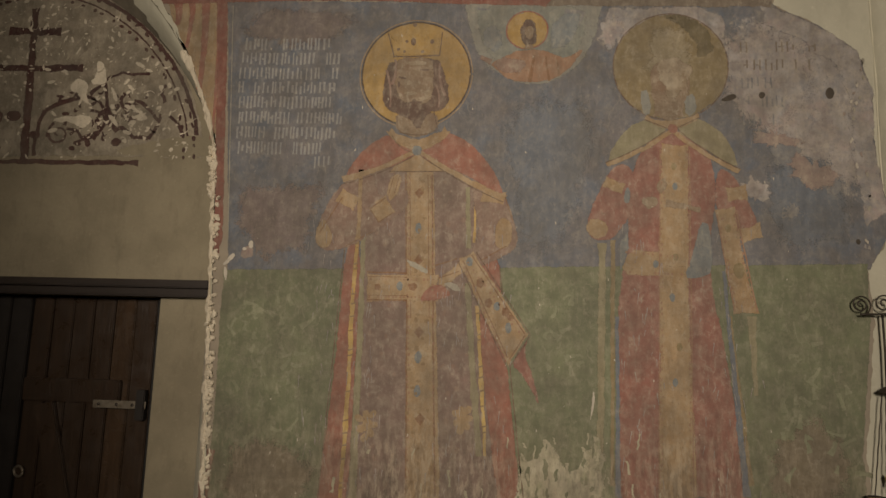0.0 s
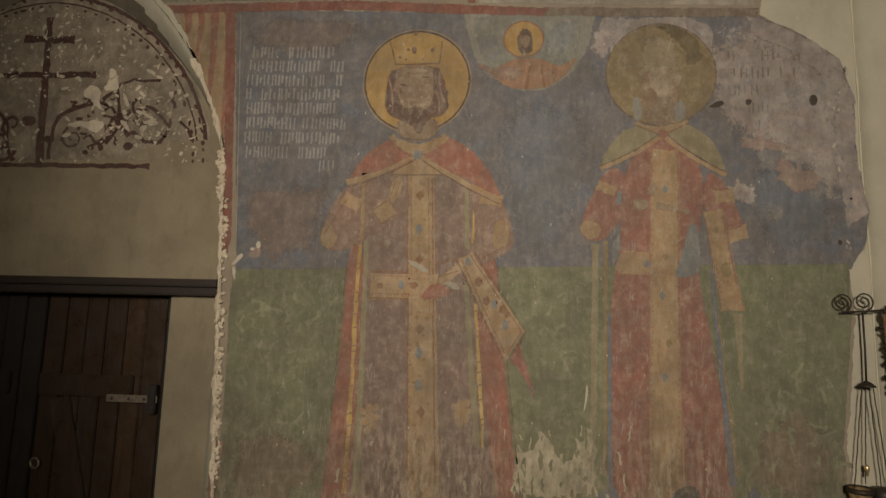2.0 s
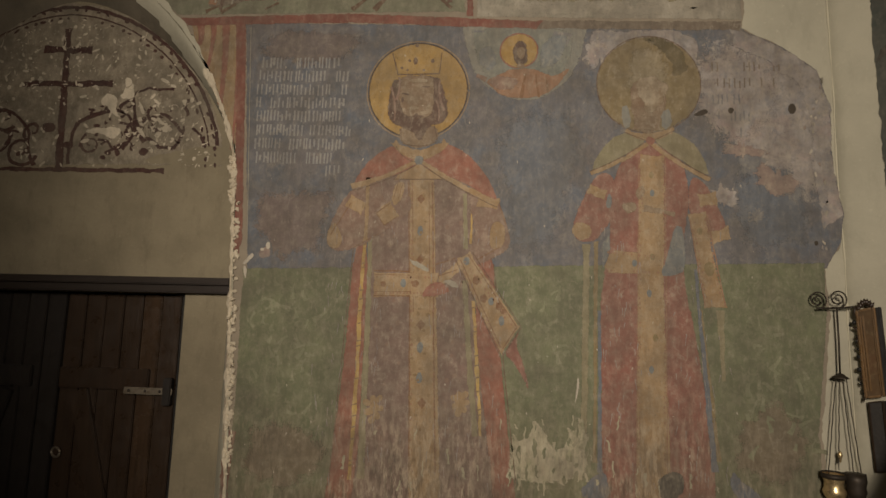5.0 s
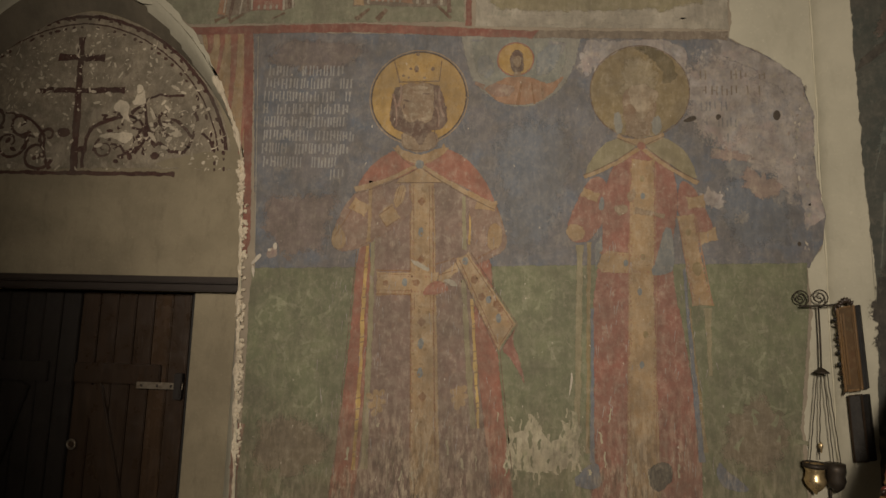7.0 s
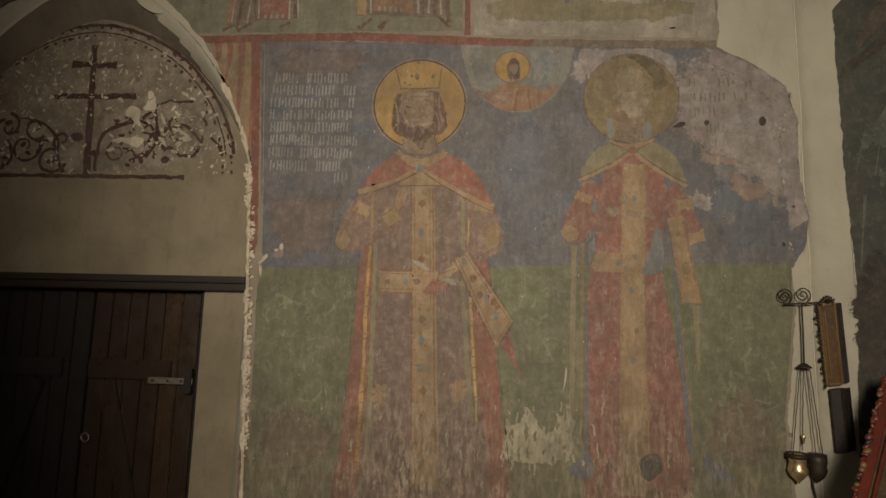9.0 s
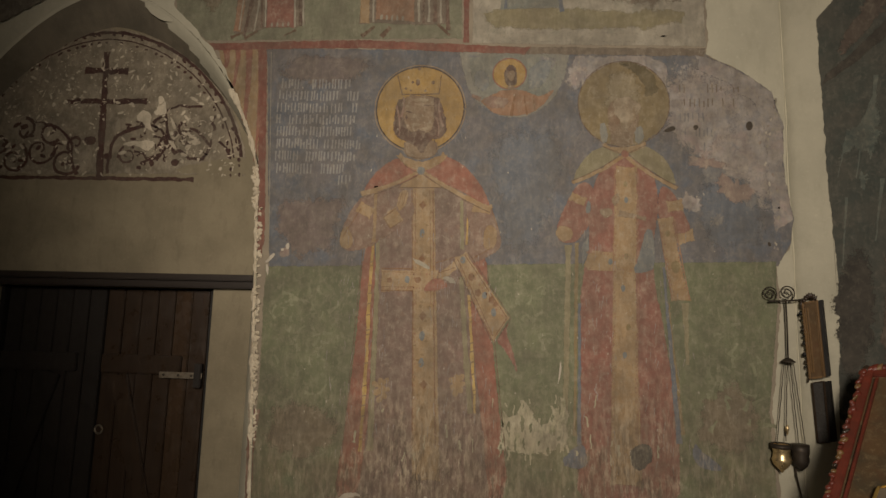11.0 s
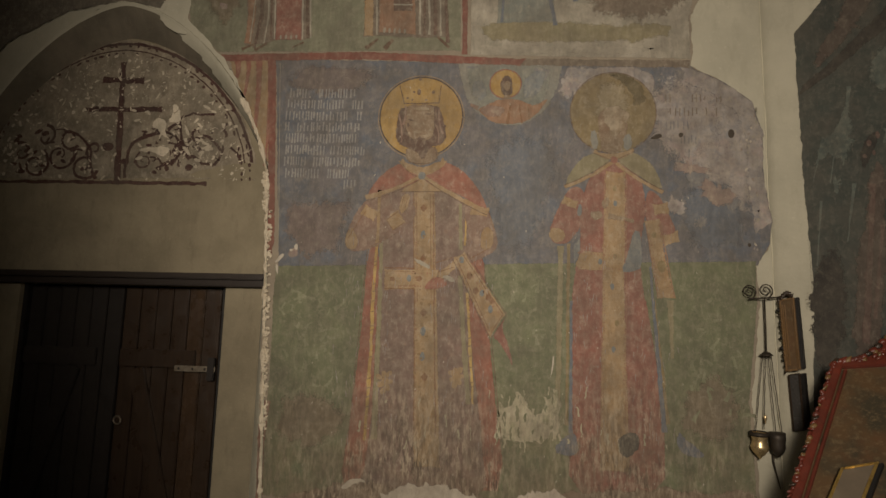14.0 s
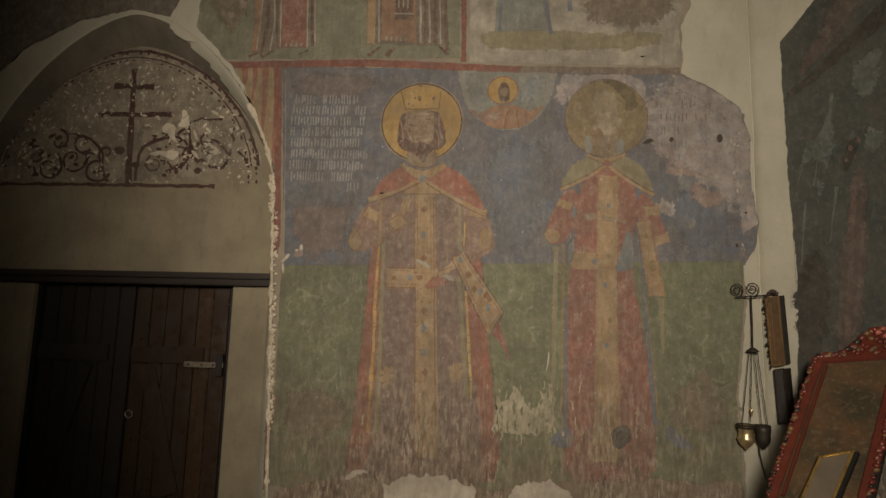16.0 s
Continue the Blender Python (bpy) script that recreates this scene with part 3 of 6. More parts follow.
coat("plum_wash", [soften([(-1.257, 2.386), (-0.948, 2.360), (-0.731, 2.417), (-0.775, 2.225), (-0.819, 2.036), (-1.033, 1.979), (-1.204, 2.057)]), soften([(-1.267, 3.261), (-0.716, 3.243), (-0.626, 3.128), (-0.875, 3.015), (-1.253, 3.080)])], 2, PLUM, label="warmer plum wash in the painted ground", rough=0.03, feather=0.10)
coat("earth_wash", [soften([(-1.205, 1.201), (-0.983, 1.235), (-0.771, 1.195), (-0.767, 0.906), (-1.180, 0.885)]), soften([(1.152, 1.368), (1.451, 1.426), (1.470, 1.020), (1.113, 1.002)])], 3, EARTH, label="brown earth showing through the green", rough=0.03, feather=0.08)
rnd = random.Random(71)
wisps = []
for (cu, cv), (su, sv), count in (((-0.965, 1.563), (0.13, 0.17), 46), ((-1.102, 1.792), (0.10, 0.13), 16), ((1.283, 1.703), (0.13, 0.2), 26), ((0.278, 1.774), (0.07, 0.14), 14), ((1.307, 1.282), (0.12, 0.12), 22)):
    for _ in range(count):
        u, v, a, long = rnd.gauss(cu, su), rnd.gauss(cv, sv), radians(rnd.gauss(70, 45)), rnd.uniform(0.03, 0.08)
        if -1.22 < u < -0.85 or 0.2 < u < 0.42 or 1.2 < u < 1.48:
            if 0.8 < v < 1.88:
                wisps.append(strip((u, v), (u + long * math.cos(a), v + long * math.sin(a)), rnd.uniform(0.014, 0.034), rnd.uniform(0.008, 0.02), rnd.uniform(-0.008, 0.008), 6))
wisps = [w for k, w in enumerate(wisps) if all(math.dist(w[0], q[0]) > 0.035 for q in wisps[:k])]
for n_, w_ in enumerate(wisps):
    coat("rubbed_wisp", w_, 3 + n_ % 2, WISP, rough=0.010, feather=0.016)
rnd = random.Random(44)


spots = []


def blots(u0, v0, u1, v1, count, small, large):
    found = []
    for _ in range(count):
        u, v, size = rnd.uniform(u0, u1), rnd.uniform(min(v0, v1), max(v0, v1)), rnd.uniform(small, large)
        if any(math.hypot(u - a, v - b) < 0.8 * (size + c) for a, b, c in spots):
            continue
        spots.append((u, v, size))
        found.append(soften([(u + size * r * math.cos(t), v + 0.8 * size * r * math.sin(t)) for t, r in [(2 * math.pi * j / 8, rnd.uniform(0.55, 1.2)) for j in range(8)]], 1))
    return found


coat("rubbed_blot", blots(*(1.117, 2.315), *(1.467, 2.698), 9, 0.07, 0.14), 3, ASHEN, rough=0.02, feather=0.06)
coat("rubbed_blot", blots(*(1.047, 2.340), *(1.399, 2.751), 6, 0.05, 0.10), 3, MAUVE, rough=0.02, feather=0.06)
coat("rubbed_blot", blots(*(1.271, 2.094), *(1.584, 2.344), 5, 0.05, 0.09), 3, ASHEN, rough=0.02, feather=0.06)
coat("rubbed_blot", blots(*(1.241, 2.442), *(1.526, 2.881), 6, 0.02, 0.045), 4, MAUVE, rough=0.02, feather=0.05)
coat("pink_patch", [soften([(1.293, 2.539), (1.407, 2.468), (1.522, 2.443), (1.469, 2.330), (1.330, 2.347), (1.265, 2.442)]), soften([(1.083, 2.635), (1.344, 2.596), (1.364, 2.539), (1.151, 2.539)])], 3, PINK, rough=0.02, feather=0.06)
coat("lower_loss", [soften([(-1.251, 0.587), (-0.942, 0.667), (-0.670, 0.744), (-0.463, 0.702), (-0.027, 0.710), (0.139, 0.661), (0.530, 0.736), (1.010, 0.771), (1.323, 0.767), (1.528, 0.808), (1.526, 0.450), (-1.231, 0.298)]), soften([(-0.767, 0.636), (-0.744, 0.715), (-0.670, 0.757), (-0.599, 0.709), (-0.613, 0.624), (-0.697, 0.598)])], 9, BARE, rough=0.02, feather=0.025, label="brown band of lost paint near the floor")
coat("chalk_loss", [soften([(-0.569, 0.646), (-0.463, 0.702), (-0.261, 0.731), (-0.043, 0.709), (0.041, 0.650), (-0.023, 0.536), (-0.490, 0.528)]), soften([(0.172, 0.650), (0.351, 0.740), (0.482, 0.715), (0.594, 0.645), (0.530, 0.549), (0.223, 0.533)]), soften([(-0.777, 0.691), (-0.677, 0.757), (-0.614, 0.721), (-0.668, 0.718), (-0.752, 0.669)])], 10, CHALK, rough=0.03, feather=0.02, step=0.014, label="pale bare plaster")
coat("scoured_patch", soften([(0.094, 0.962), (0.102, 1.156), (0.137, 1.227), (0.185, 1.156), (0.225, 1.273), (0.279, 1.215), (0.319, 1.125), (0.371, 1.155), (0.408, 1.239), (0.446, 1.305), (0.483, 1.219), (0.500, 1.106), (0.457, 0.981)], 1), 4, WORN_GREEN, rough=0.022, feather=0.03, label="pale scoured green paint")
rnd = random.Random(31)
drips, taken = [], []
for (u0, v0), (u1, v1), count in (((0.091, 0.996), (0.526, 1.301), 90), ((-0.744, 0.931), (0.137, 1.204), 12), ((0.522, 0.995), (1.071, 1.222), 8)):
    for i in range(count):
        u, v = rnd.gauss(0.5 * (u0 + u1), 0.27 * (u1 - u0)), min(v0, v1) + abs(v1 - v0) * rnd.random() ** 1.6
        long, wide, lean = rnd.uniform(0.018, 0.075), rnd.uniform(0.006, 0.017), rnd.uniform(-0.010, 0.010)
        room = (min(u, u + lean) - 0.012, max(u, u + lean) + 0.012, v - long - 0.004, v + 0.004)
        if any(room[0] < t[1] and t[0] < room[1] and room[2] < t[3] and t[2] < room[3] for t in taken):
            continue
        taken.append(room)
        spine = [(u + lean * k / 4 + rnd.uniform(-0.004, 0.004), v - long * k / 4, wide * rnd.uniform(0.25, 0.6)) for k in range(5)]
        drips.append([(x - w, z) for x, z, w in spine] + [(x + w, z) for x, z, w in reversed(spine)])
runs, held = [], []
for i in range(160):
    u, v = rnd.uniform((0.098, 1.087)[0], (0.496, 1.106)[0]), rnd.uniform((0.099, 0.974)[1], (0.096, 1.260)[1])
    long, wide, lean = rnd.uniform(0.02, 0.09), rnd.uniform(0.008, 0.022), rnd.uniform(-0.010, 0.010)
    room = (min(u, u + lean) - 0.014, max(u, u + lean) + 0.014, v - long - 0.004, v + 0.004)
    if any(room[0] < t[1] and t[0] < room[1] and room[2] < t[3] and t[2] < room[3] for t in held):
        continue
    held.append(room)
    spine = [(u + lean * k / 4 + rnd.uniform(-0.004, 0.004), v - long * k / 4, wide * (0.25, 0.5, 0.6, 0.45, 0.15)[k]) for k in range(5)]
    runs.append([(x - w, z) for x, z, w in spine] + [(x + w, z) for x, z, w in reversed(spine)])
tagged(coat("left_paint", runs, 5, GREEN, label="runs of green paint left in the scoured plaster", rough=0.006, joined=True), kind="stuff")
tagged(coat("scoured_paint", drips, 14, SCOUR, label="pale scoured runs down the paint", rough=0.006, joined=True), kind="stuff")

# borders and the upper register
# brown border stretch whose colour also paints in a soft shadow line
coat("top_border", [(0.176, 3.278), (1.251, 3.249), (1.243, 3.197), (0.176, 3.228)], 4, DUN, label="dull brown border band that paints in a soft shadow line", rough=0.006)
coat("top_border", [(-1.696, 3.330), (-0.751, 3.337), (0.266, 3.273), (0.230, 3.224), (-0.748, 3.278), (-1.692, 3.278)], 4, BAND, label="dark red painted border band", rough=0.005)
coat("side_border", [(-1.389, 3.334), (-1.325, 3.333), (-1.300, 2.943), (-1.276, 2.462), (-1.254, 2.109), (-1.274, 2.029), (-1.304, 2.055), (-1.329, 2.462), (-1.354, 2.943)], 4, BAND, label="dark red painted border band")
coat("side_border_line", strip((-1.297, 3.265), (-1.230, 2.056), 0.005), 5, PALE, rough=0.002)
coat("upper_border", [(-0.149, 3.939), (-0.104, 3.938), (-0.094, 3.305), (-0.131, 3.305)], 4, BAND)
coat("lower_border", [strip((-1.240, 1.156), (-1.260, 0.928), 0.045, 0.05), strip((-1.262, 1.02), (-1.25, 0.6), 0.045)], 3, BAND)
marble = coat("marble_panel", [(-1.642, 3.294), (-1.354, 3.306), (-1.313, 2.434), (-1.324, 2.573), (-1.406, 2.743), (-1.555, 3.063)], 2, OCHRE, label="painted panel of slanting red and ochre marbling")
for a, b, w in (((-1.587, 3.293), (-1.578, 3.166), 0.05), ((-1.509, 3.292), (-1.522, 3.047), 0.035), ((-1.439, 3.299), (-1.437, 2.833), 0.05), ((-1.369, 3.298), (-1.352, 2.585), 0.03)):
    part_ = paint("marble_vein", strip(a, b, w, w * 0.6, 0.01), 3, RED, marble)
coat("upper_green", [(-1.975, 4.033), (-0.149, 3.939), (-0.135, 3.328), (-1.717, 3.343), (-1.923, 3.524)], 2, MOSS, label="grey-green ground of the upper scene")
coat("upper_stain", soften([(-1.878, 3.946), (-1.579, 3.938), (-1.582, 3.649), (-1.629, 3.487), (-1.751, 3.529), (-1.865, 3.696)]), 3, EARTH, label="brown stain in the upper scene", rough=0.03, feather=0.06)
coat("upper_stain", [soften([(-1.745, 3.693), (-1.680, 3.684), (-1.669, 3.642), (-1.724, 3.635)]), soften([(-1.655, 3.774), (-1.590, 3.764), (-1.594, 3.706), (-1.642, 3.707)])], 4, PINK, rough=0.015, feather=0.02)
robe = coat("upper_robe", [(-1.579, 3.938), (-1.127, 3.925), (-1.099, 3.438), (-1.156, 3.415), (-1.342, 3.417), (-1.399, 3.394), (-1.476, 3.379), (-1.548, 3.397), (-1.539, 3.607)], 4, DUN, label="hem of a painted red and brown robe", rough=0.01)
paint("robe_panel", [(-1.364, 3.932), (-1.182, 3.927), (-1.164, 3.419), (-1.342, 3.421)], 5, ROSE, robe, "dull red front panel")
paint("robe_panel", [(-1.571, 3.938), (-1.491, 3.935), (-1.481, 3.565), (-1.501, 3.396), (-1.548, 3.405), (-1.535, 3.607)], 5, BRICK, robe)
paint("robe_fold", [strip((-1.415, 3.933), (-1.395, 3.563), 0.016, 0.014), strip((-1.396, 3.584), (-1.414, 3.395), 0.014, 0.012), strip((-1.368, 3.932), (-1.346, 3.426), 0.012), strip((-1.186, 3.927), (-1.160, 3.423), 0.014), strip((-1.135, 3.926), (-1.106, 3.430), 0.014), strip((-1.488, 3.770), (-1.510, 3.412), 0.010)], 6, PALE, robe, rough=0.004)
paint("robe_shade", [strip((-1.455, 3.934), (-1.442, 3.564), 0.026, 0.03), strip((-1.443, 3.585), (-1.475, 3.371), 0.03, 0.02), strip((-1.392, 3.933), (-1.369, 3.418), 0.016), strip((-1.158, 3.926), (-1.126, 3.430), 0.022)], 6, HAIR, robe, rough=0.004)
paint("scallop", [oval((a + 0.034 * i, b), 0.008, 0.015, 9) for a, b in ((-1.305, 3.441),) for i in range(4)], 7, PALE, robe, rough=0.003, feather=0.005)
paint("shoe", [strip((-1.561, 3.361), (-1.485, 3.396), 0.024, 0.014), strip((-1.474, 3.355), (-1.392, 3.402), 0.028, 0.016), strip((-1.226, 3.368), (-1.151, 3.403), 0.014)], 7, LINE, robe)
robe = coat("upper_robe", [(-0.776, 3.916), (-0.234, 3.901), (-0.230, 3.423), (-0.415, 3.419), (-0.603, 3.430), (-0.762, 3.432)], 4, DUN, label="hem of a painted orange and brown robe", rough=0.01)
paint("robe_panel", [(-0.680, 3.913), (-0.446, 3.907), (-0.424, 3.442), (-0.665, 3.462)], 5, BRICK, robe, "orange front panel")
paint("robe_panel", [(-0.776, 3.916), (-0.711, 3.914), (-0.698, 3.439), (-0.759, 3.440)], 5, OCHRE, robe)
paint("dark_square", [(-0.588, 3.911), (-0.462, 3.907), (-0.451, 3.601), (-0.576, 3.604)], 6, HAIR, robe)
paint("robe_fold", [strip((-0.695, 3.914), (-0.676, 3.447), 0.014), strip((-0.412, 3.906), (-0.401, 3.442), 0.018), strip((-0.359, 3.904), (-0.338, 3.441), 0.016), strip((-0.287, 3.902), (-0.267, 3.432), 0.014), strip((-0.561, 3.910), (-0.553, 3.691), 0.010), strip((-0.530, 3.909), (-0.523, 3.691), 0.010), strip((-0.500, 3.908), (-0.492, 3.690), 0.010), strip((-0.578, 3.648), (-0.453, 3.645), 0.012)], 7, PALE, robe, rough=0.004)
paint("robe_shade", [strip((-0.386, 3.905), (-0.371, 3.434), 0.016), strip((-0.314, 3.903), (-0.301, 3.440), 0.026, 0.030), strip((-0.257, 3.902), (-0.221, 3.384), 0.016, 0.03)], 6, HAIR, robe, rough=0.004)
paint("scallop", [oval((a + 0.032 * i, b - 0.003 * i), 0.009, 0.018, 9) for a, b in ((-0.628, 3.477),) for i in range(5)], 7, PALE, robe, rough=0.003, feather=0.005)
paint("shoe", [strip((-0.744, 3.353), (-0.667, 3.419), 0.03, 0.016), strip((-0.623, 3.351), (-0.573, 3.413), 0.034, 0.024), strip((-0.289, 3.424), (-0.213, 3.353), 0.02, 0.02)], 7, LINE, robe)
coat("upper_pale", [(-0.092, 3.937), (1.329, 3.897), (1.251, 3.513), (1.255, 3.256), (-0.079, 3.297)], 2, PALE, label="pale painted ground of the upper scene")
coat("upper_olive", soften([(-0.010, 3.514), (0.282, 3.547), (0.749, 3.492), (1.171, 3.515), (1.116, 3.371), (0.535, 3.365), (0.138, 3.371), (-0.008, 3.404)], 1), 3, OLIVE, rough=0.015, feather=0.04)
coat("upper_shade", soften([(0.572, 3.879), (1.303, 3.859), (1.234, 3.521), (0.855, 3.490), (0.607, 3.564)], 1), 3, DUN, rough=0.02, feather=0.06)
coat("upper_white", [(0.102, 3.364), (0.677, 3.355), (1.063, 3.334), (0.957, 3.290), (0.175, 3.305)], 4, PALE, rough=0.012)
coat("upper_hem", [strip((0.261, 3.907), (0.264, 3.508), 0.34, 0.36), strip((0.261, 3.907), (0.264, 3.571), 0.14)], 4, TEAL, label="hem of a painted grey-blue robe")
coat("upper_hem_fold", [strip((0.132, 3.911), (0.115, 3.515), 0.02), strip((0.371, 3.904), (0.445, 3.490), 0.03), strip((0.536, 3.900), (0.571, 3.643), 0.03)], 5, LINING)

# inscription beside the crowned man: eight rows of worn letters, none legible
rnd = random.Random(5)


def letter(u, v, w, hgt, s, material):
    """One worn, illegible character as plain bars."""
    bars = [strip((u, v), (u, v - hgt), s, n=2), strip((u + w, v - rnd.choice((0, 0, 0.3)) * hgt), (u + w, v - rnd.choice((1, 1, 0.8)) * hgt), s, n=2)]
    if rnd.random() < 0.25:
        bars.append(strip((u + 0.3 * w, v - 0.5 * hgt), (u + 0.8 * w, v - 0.5 * hgt), 0.7 * s, n=2))
    for k, bar in enumerate(bars):
        coat("letter_stroke", bar, 3 + k % 3, material, rough=0.0025, feather=0.004, step=0.012)


for drop, x0, x1 in ((0.0, 0.0, 0.43), (0.074, -0.012, 0.47), (0.151, -0.02, 0.46), (0.222, -0.02, 0.47), (0.296, -0.012, 0.46), (0.373, -0.008, 0.51), (0.447, -0.012, 0.465), (0.521, 0.0, 0.45), (0.585, 0.375, 0.445)):
    u = -1.214 + x0
    while u < -1.214 + x1 - 0.02:
        w = rnd.uniform(0.014, 0.024)
        if rnd.random() < 0.93:
            letter(u, 3.092 - drop - 0.02 * (u + 1.2) + rnd.uniform(-0.003, 0.003), w, rnd.uniform(0.053, 0.061), rnd.uniform(0.008, 0.0125), LETTER)
        u += w + rnd.uniform(0.015, 0.026)
for row in range(5):
    u = 1.10
    while u < 1.42 - 0.05 * row:
        if rnd.random() < 0.75:
            letter(u, 3.034 - 0.085 * row, 0.024, 0.05, 0.008, DUN if row < 2 else ASHEN)
        u += rnd.uniform(0.04, 0.06)

# half figure in a segment of sky, at the top between the two
seg = coat("sky_segment", soften([(-0.166, 3.286), (-0.142, 3.154), (-0.107, 3.012), (-0.042, 2.927), (0.058, 2.859), (0.168, 2.833), (0.278, 2.851), (0.394, 2.935), (0.459, 3.058), (0.489, 3.203), (0.500, 3.259)], 1), 2, HAZE, label="pale round rim of a segment of painted sky", feather=0.02)
paint("segment_field", soften([(-0.107, 3.268), (-0.081, 3.053), (-0.016, 2.949), (0.162, 2.875), (0.317, 2.928), (0.410, 3.031), (0.427, 3.249)], 1), 3, TEAL, seg, feather=0.025)
paint("segment_ray", [soften([(0.244, 3.146), (0.317, 3.207), (0.401, 3.188), (0.369, 3.060), (0.278, 3.000), (0.239, 3.048)]), soften([(-0.077, 3.110), (0.002, 3.151), (0.038, 3.065), (0.004, 2.996), (-0.054, 3.025)])], 4, JEWEL, seg, feather=0.03, rough=0.012)
paint("segment_rim", [strip((-0.092, 3.221), (-0.036, 3.217), 0.014, 0.008), strip((0.317, 3.201), (0.406, 3.193), 0.03, 0.012), strip((0.406, 3.193), (0.380, 3.129), 0.02, 0.008)], 5, ASHEN, seg, rough=0.008)
bust = coat("small_bust", soften([(-0.032, 2.949), (0.057, 2.989), (0.104, 3.014), (0.200, 3.018), (0.278, 2.986), (0.327, 2.966), (0.395, 3.020), (0.389, 2.985), (0.338, 2.916), (0.276, 2.868), (0.162, 2.844), (0.058, 2.862), (-0.005, 2.915)], 1), 6, BRICK, label="small painted half figure in orange, a plain shape", rough=0.005, feather=0.010)
paint("small_sleeve", [soften([(-0.016, 2.954), (0.070, 2.987), (0.149, 2.952), (0.123, 2.903), (0.058, 2.887), (0.000, 2.915)]), strip((-0.075, 2.980), (-0.021, 2.954), 0.02, 0.03)], 7, SLEEVE, bust, rough=0.01, feather=0.02)
paint("robe_fold", [strip((0.175, 2.985), (0.157, 2.853), 0.012, 0.02), strip((0.227, 2.979), (0.245, 2.857), 0.008, 0.014), strip((0.278, 2.967), (0.291, 2.884), 0.008, 0.012)], 7, SIENNA, bust, rough=0.006)
halo = coat("small_halo", oval((0.142, 3.109), 0.098, 0.094), 5, GOLD, label="small ochre painted halo")
paint("halo_rim", ring((0.142, 3.109), 0.096, 0.008, rz=0.093), 6, RED, halo)
paint("small_head", [soften([(0.108, 3.121), (0.124, 3.160), (0.150, 3.168), (0.179, 3.153), (0.192, 3.108), (0.187, 3.046), (0.156, 3.019), (0.119, 3.036), (0.106, 3.081)])], 7, HAIR, halo, feather=0.014)
paint("small_face", [oval((0.153, 3.097), 0.022, 0.036, 20), oval((0.151, 3.024), 0.02, 0.016, 12)], 8, SKIN, halo, feather=0.012)

# the crowned man
halo = coat("painted_halo", oval((-0.376, 2.900), 0.262, 0.257, 72), 3, GOLD, label="large ochre gold painted halo")
paint("halo_rim", ring((-0.376, 2.900), 0.257, 0.008, n=80), 3.5, RIM_LINE, halo)
paint("halo_edge", ring((-0.376, 2.900), 0.267, 0.006, n=80), 3.5, OCHRE, halo)
hair = coat("painted_hair", soften([(-0.496, 2.983), (-0.272, 2.986), (-0.238, 2.907), (-0.211, 2.818), (-0.220, 2.749), (-0.254, 2.716), (-0.306, 2.708), (-0.356, 2.610), (-0.396, 2.676), (-0.466, 2.698), (-0.510, 2.726), (-0.534, 2.787), (-0.530, 2.891)], 1), 5, HAIR, label="dark brown painted hair", rough=0.007, feather=0.014)
paint("hair_lock", [strip((-0.517, 2.919), (-0.494, 2.737), 0.014, 0.010, 0.01), strip((-0.476, 2.972), (-0.488, 2.848), 0.012, 0.02, 0.01), strip((-0.263, 2.952), (-0.235, 2.790), 0.012, 0.016, -0.012), strip((-0.279, 2.846), (-0.265, 2.735), 0.012, 0.008, 0.008)], 6, SLEEVE, hair, rough=0.008)
paint("painted_neck", soften([(-0.467, 2.720), (-0.275, 2.724), (-0.257, 2.626), (-0.350, 2.583), (-0.457, 2.610)], 1), 4, SKIN, hair, rough=0.006)
paint("neck_line", [strip((-0.458, 2.692), (-0.452, 2.626), 0.007, 0.004), strip((-0.285, 2.708), (-0.265, 2.631), 0.007, 0.004), strip((-0.447, 2.616), (-0.267, 2.626), 0.007, 0.005, -0.02)], 5, LINE, hair)
paint("painted_face", soften([(-0.466, 2.989), (-0.301, 2.986), (-0.283, 2.907), (-0.288, 2.804), (-0.303, 2.758), (-0.371, 2.742), (-0.447, 2.764), (-0.476, 2.826), (-0.474, 2.910)], 1), 7, SKIN, hair, "rubbed bare patch where the face was", rough=0.008, feather=0.016)
paint("rubbed_mark", [oval((-0.440, 2.881), 0.022, 0.006, 10, turn=-15), oval((-0.374, 2.758), 0.034, 0.008, 12), oval((-0.334, 2.919), 0.022, 0.006, 10), oval((-0.455, 2.848), 0.008, 0.016, 10), oval((-0.380, 2.764), 0.012, 0.01, 8)], 8, HAIR, hair, rough=0.008)
paint("rubbed_chalk", [oval((-0.407, 2.858), 0.012, 0.012, 10), oval((-0.397, 2.805), 0.034, 0.012, 12), oval((-0.317, 2.802), 0.018, 0.022, 12), oval((-0.340, 2.780), 0.022, 0.010, 12), oval((-0.373, 2.953), 0.05, 0.014, 12)], 8, CHEEK, hair, rough=0.01, feather=0.012)
crown = coat("painted_crown", [(-0.485, 2.989), (-0.514, 3.109), (-0.468, 3.057), (-0.438, 3.125), (-0.390, 3.067), (-0.346, 3.129), (-0.309, 3.060), (-0.262, 3.110), (-0.266, 2.989)], 6, GOLD, label="painted gold crown with dots", feather=0.02)
paint("crown_gem", [oval((-0.387, 3.147), 0.012, 0.012, 10), oval((-0.393, 3.059), 0.014, 0.020, 10), oval((-0.425, 3.062), 0.008, 0.008, 8), oval((-0.303, 3.060), 0.010, 0.012, 8), oval((-0.348, 3.010), 0.008, 0.008, 8), oval((-0.464, 3.023), 0.008, 0.008, 8), oval((-0.434, 3.011), 0.007, 0.007, 8)], 7, LINE, crown, rough=0.003, feather=0.004)
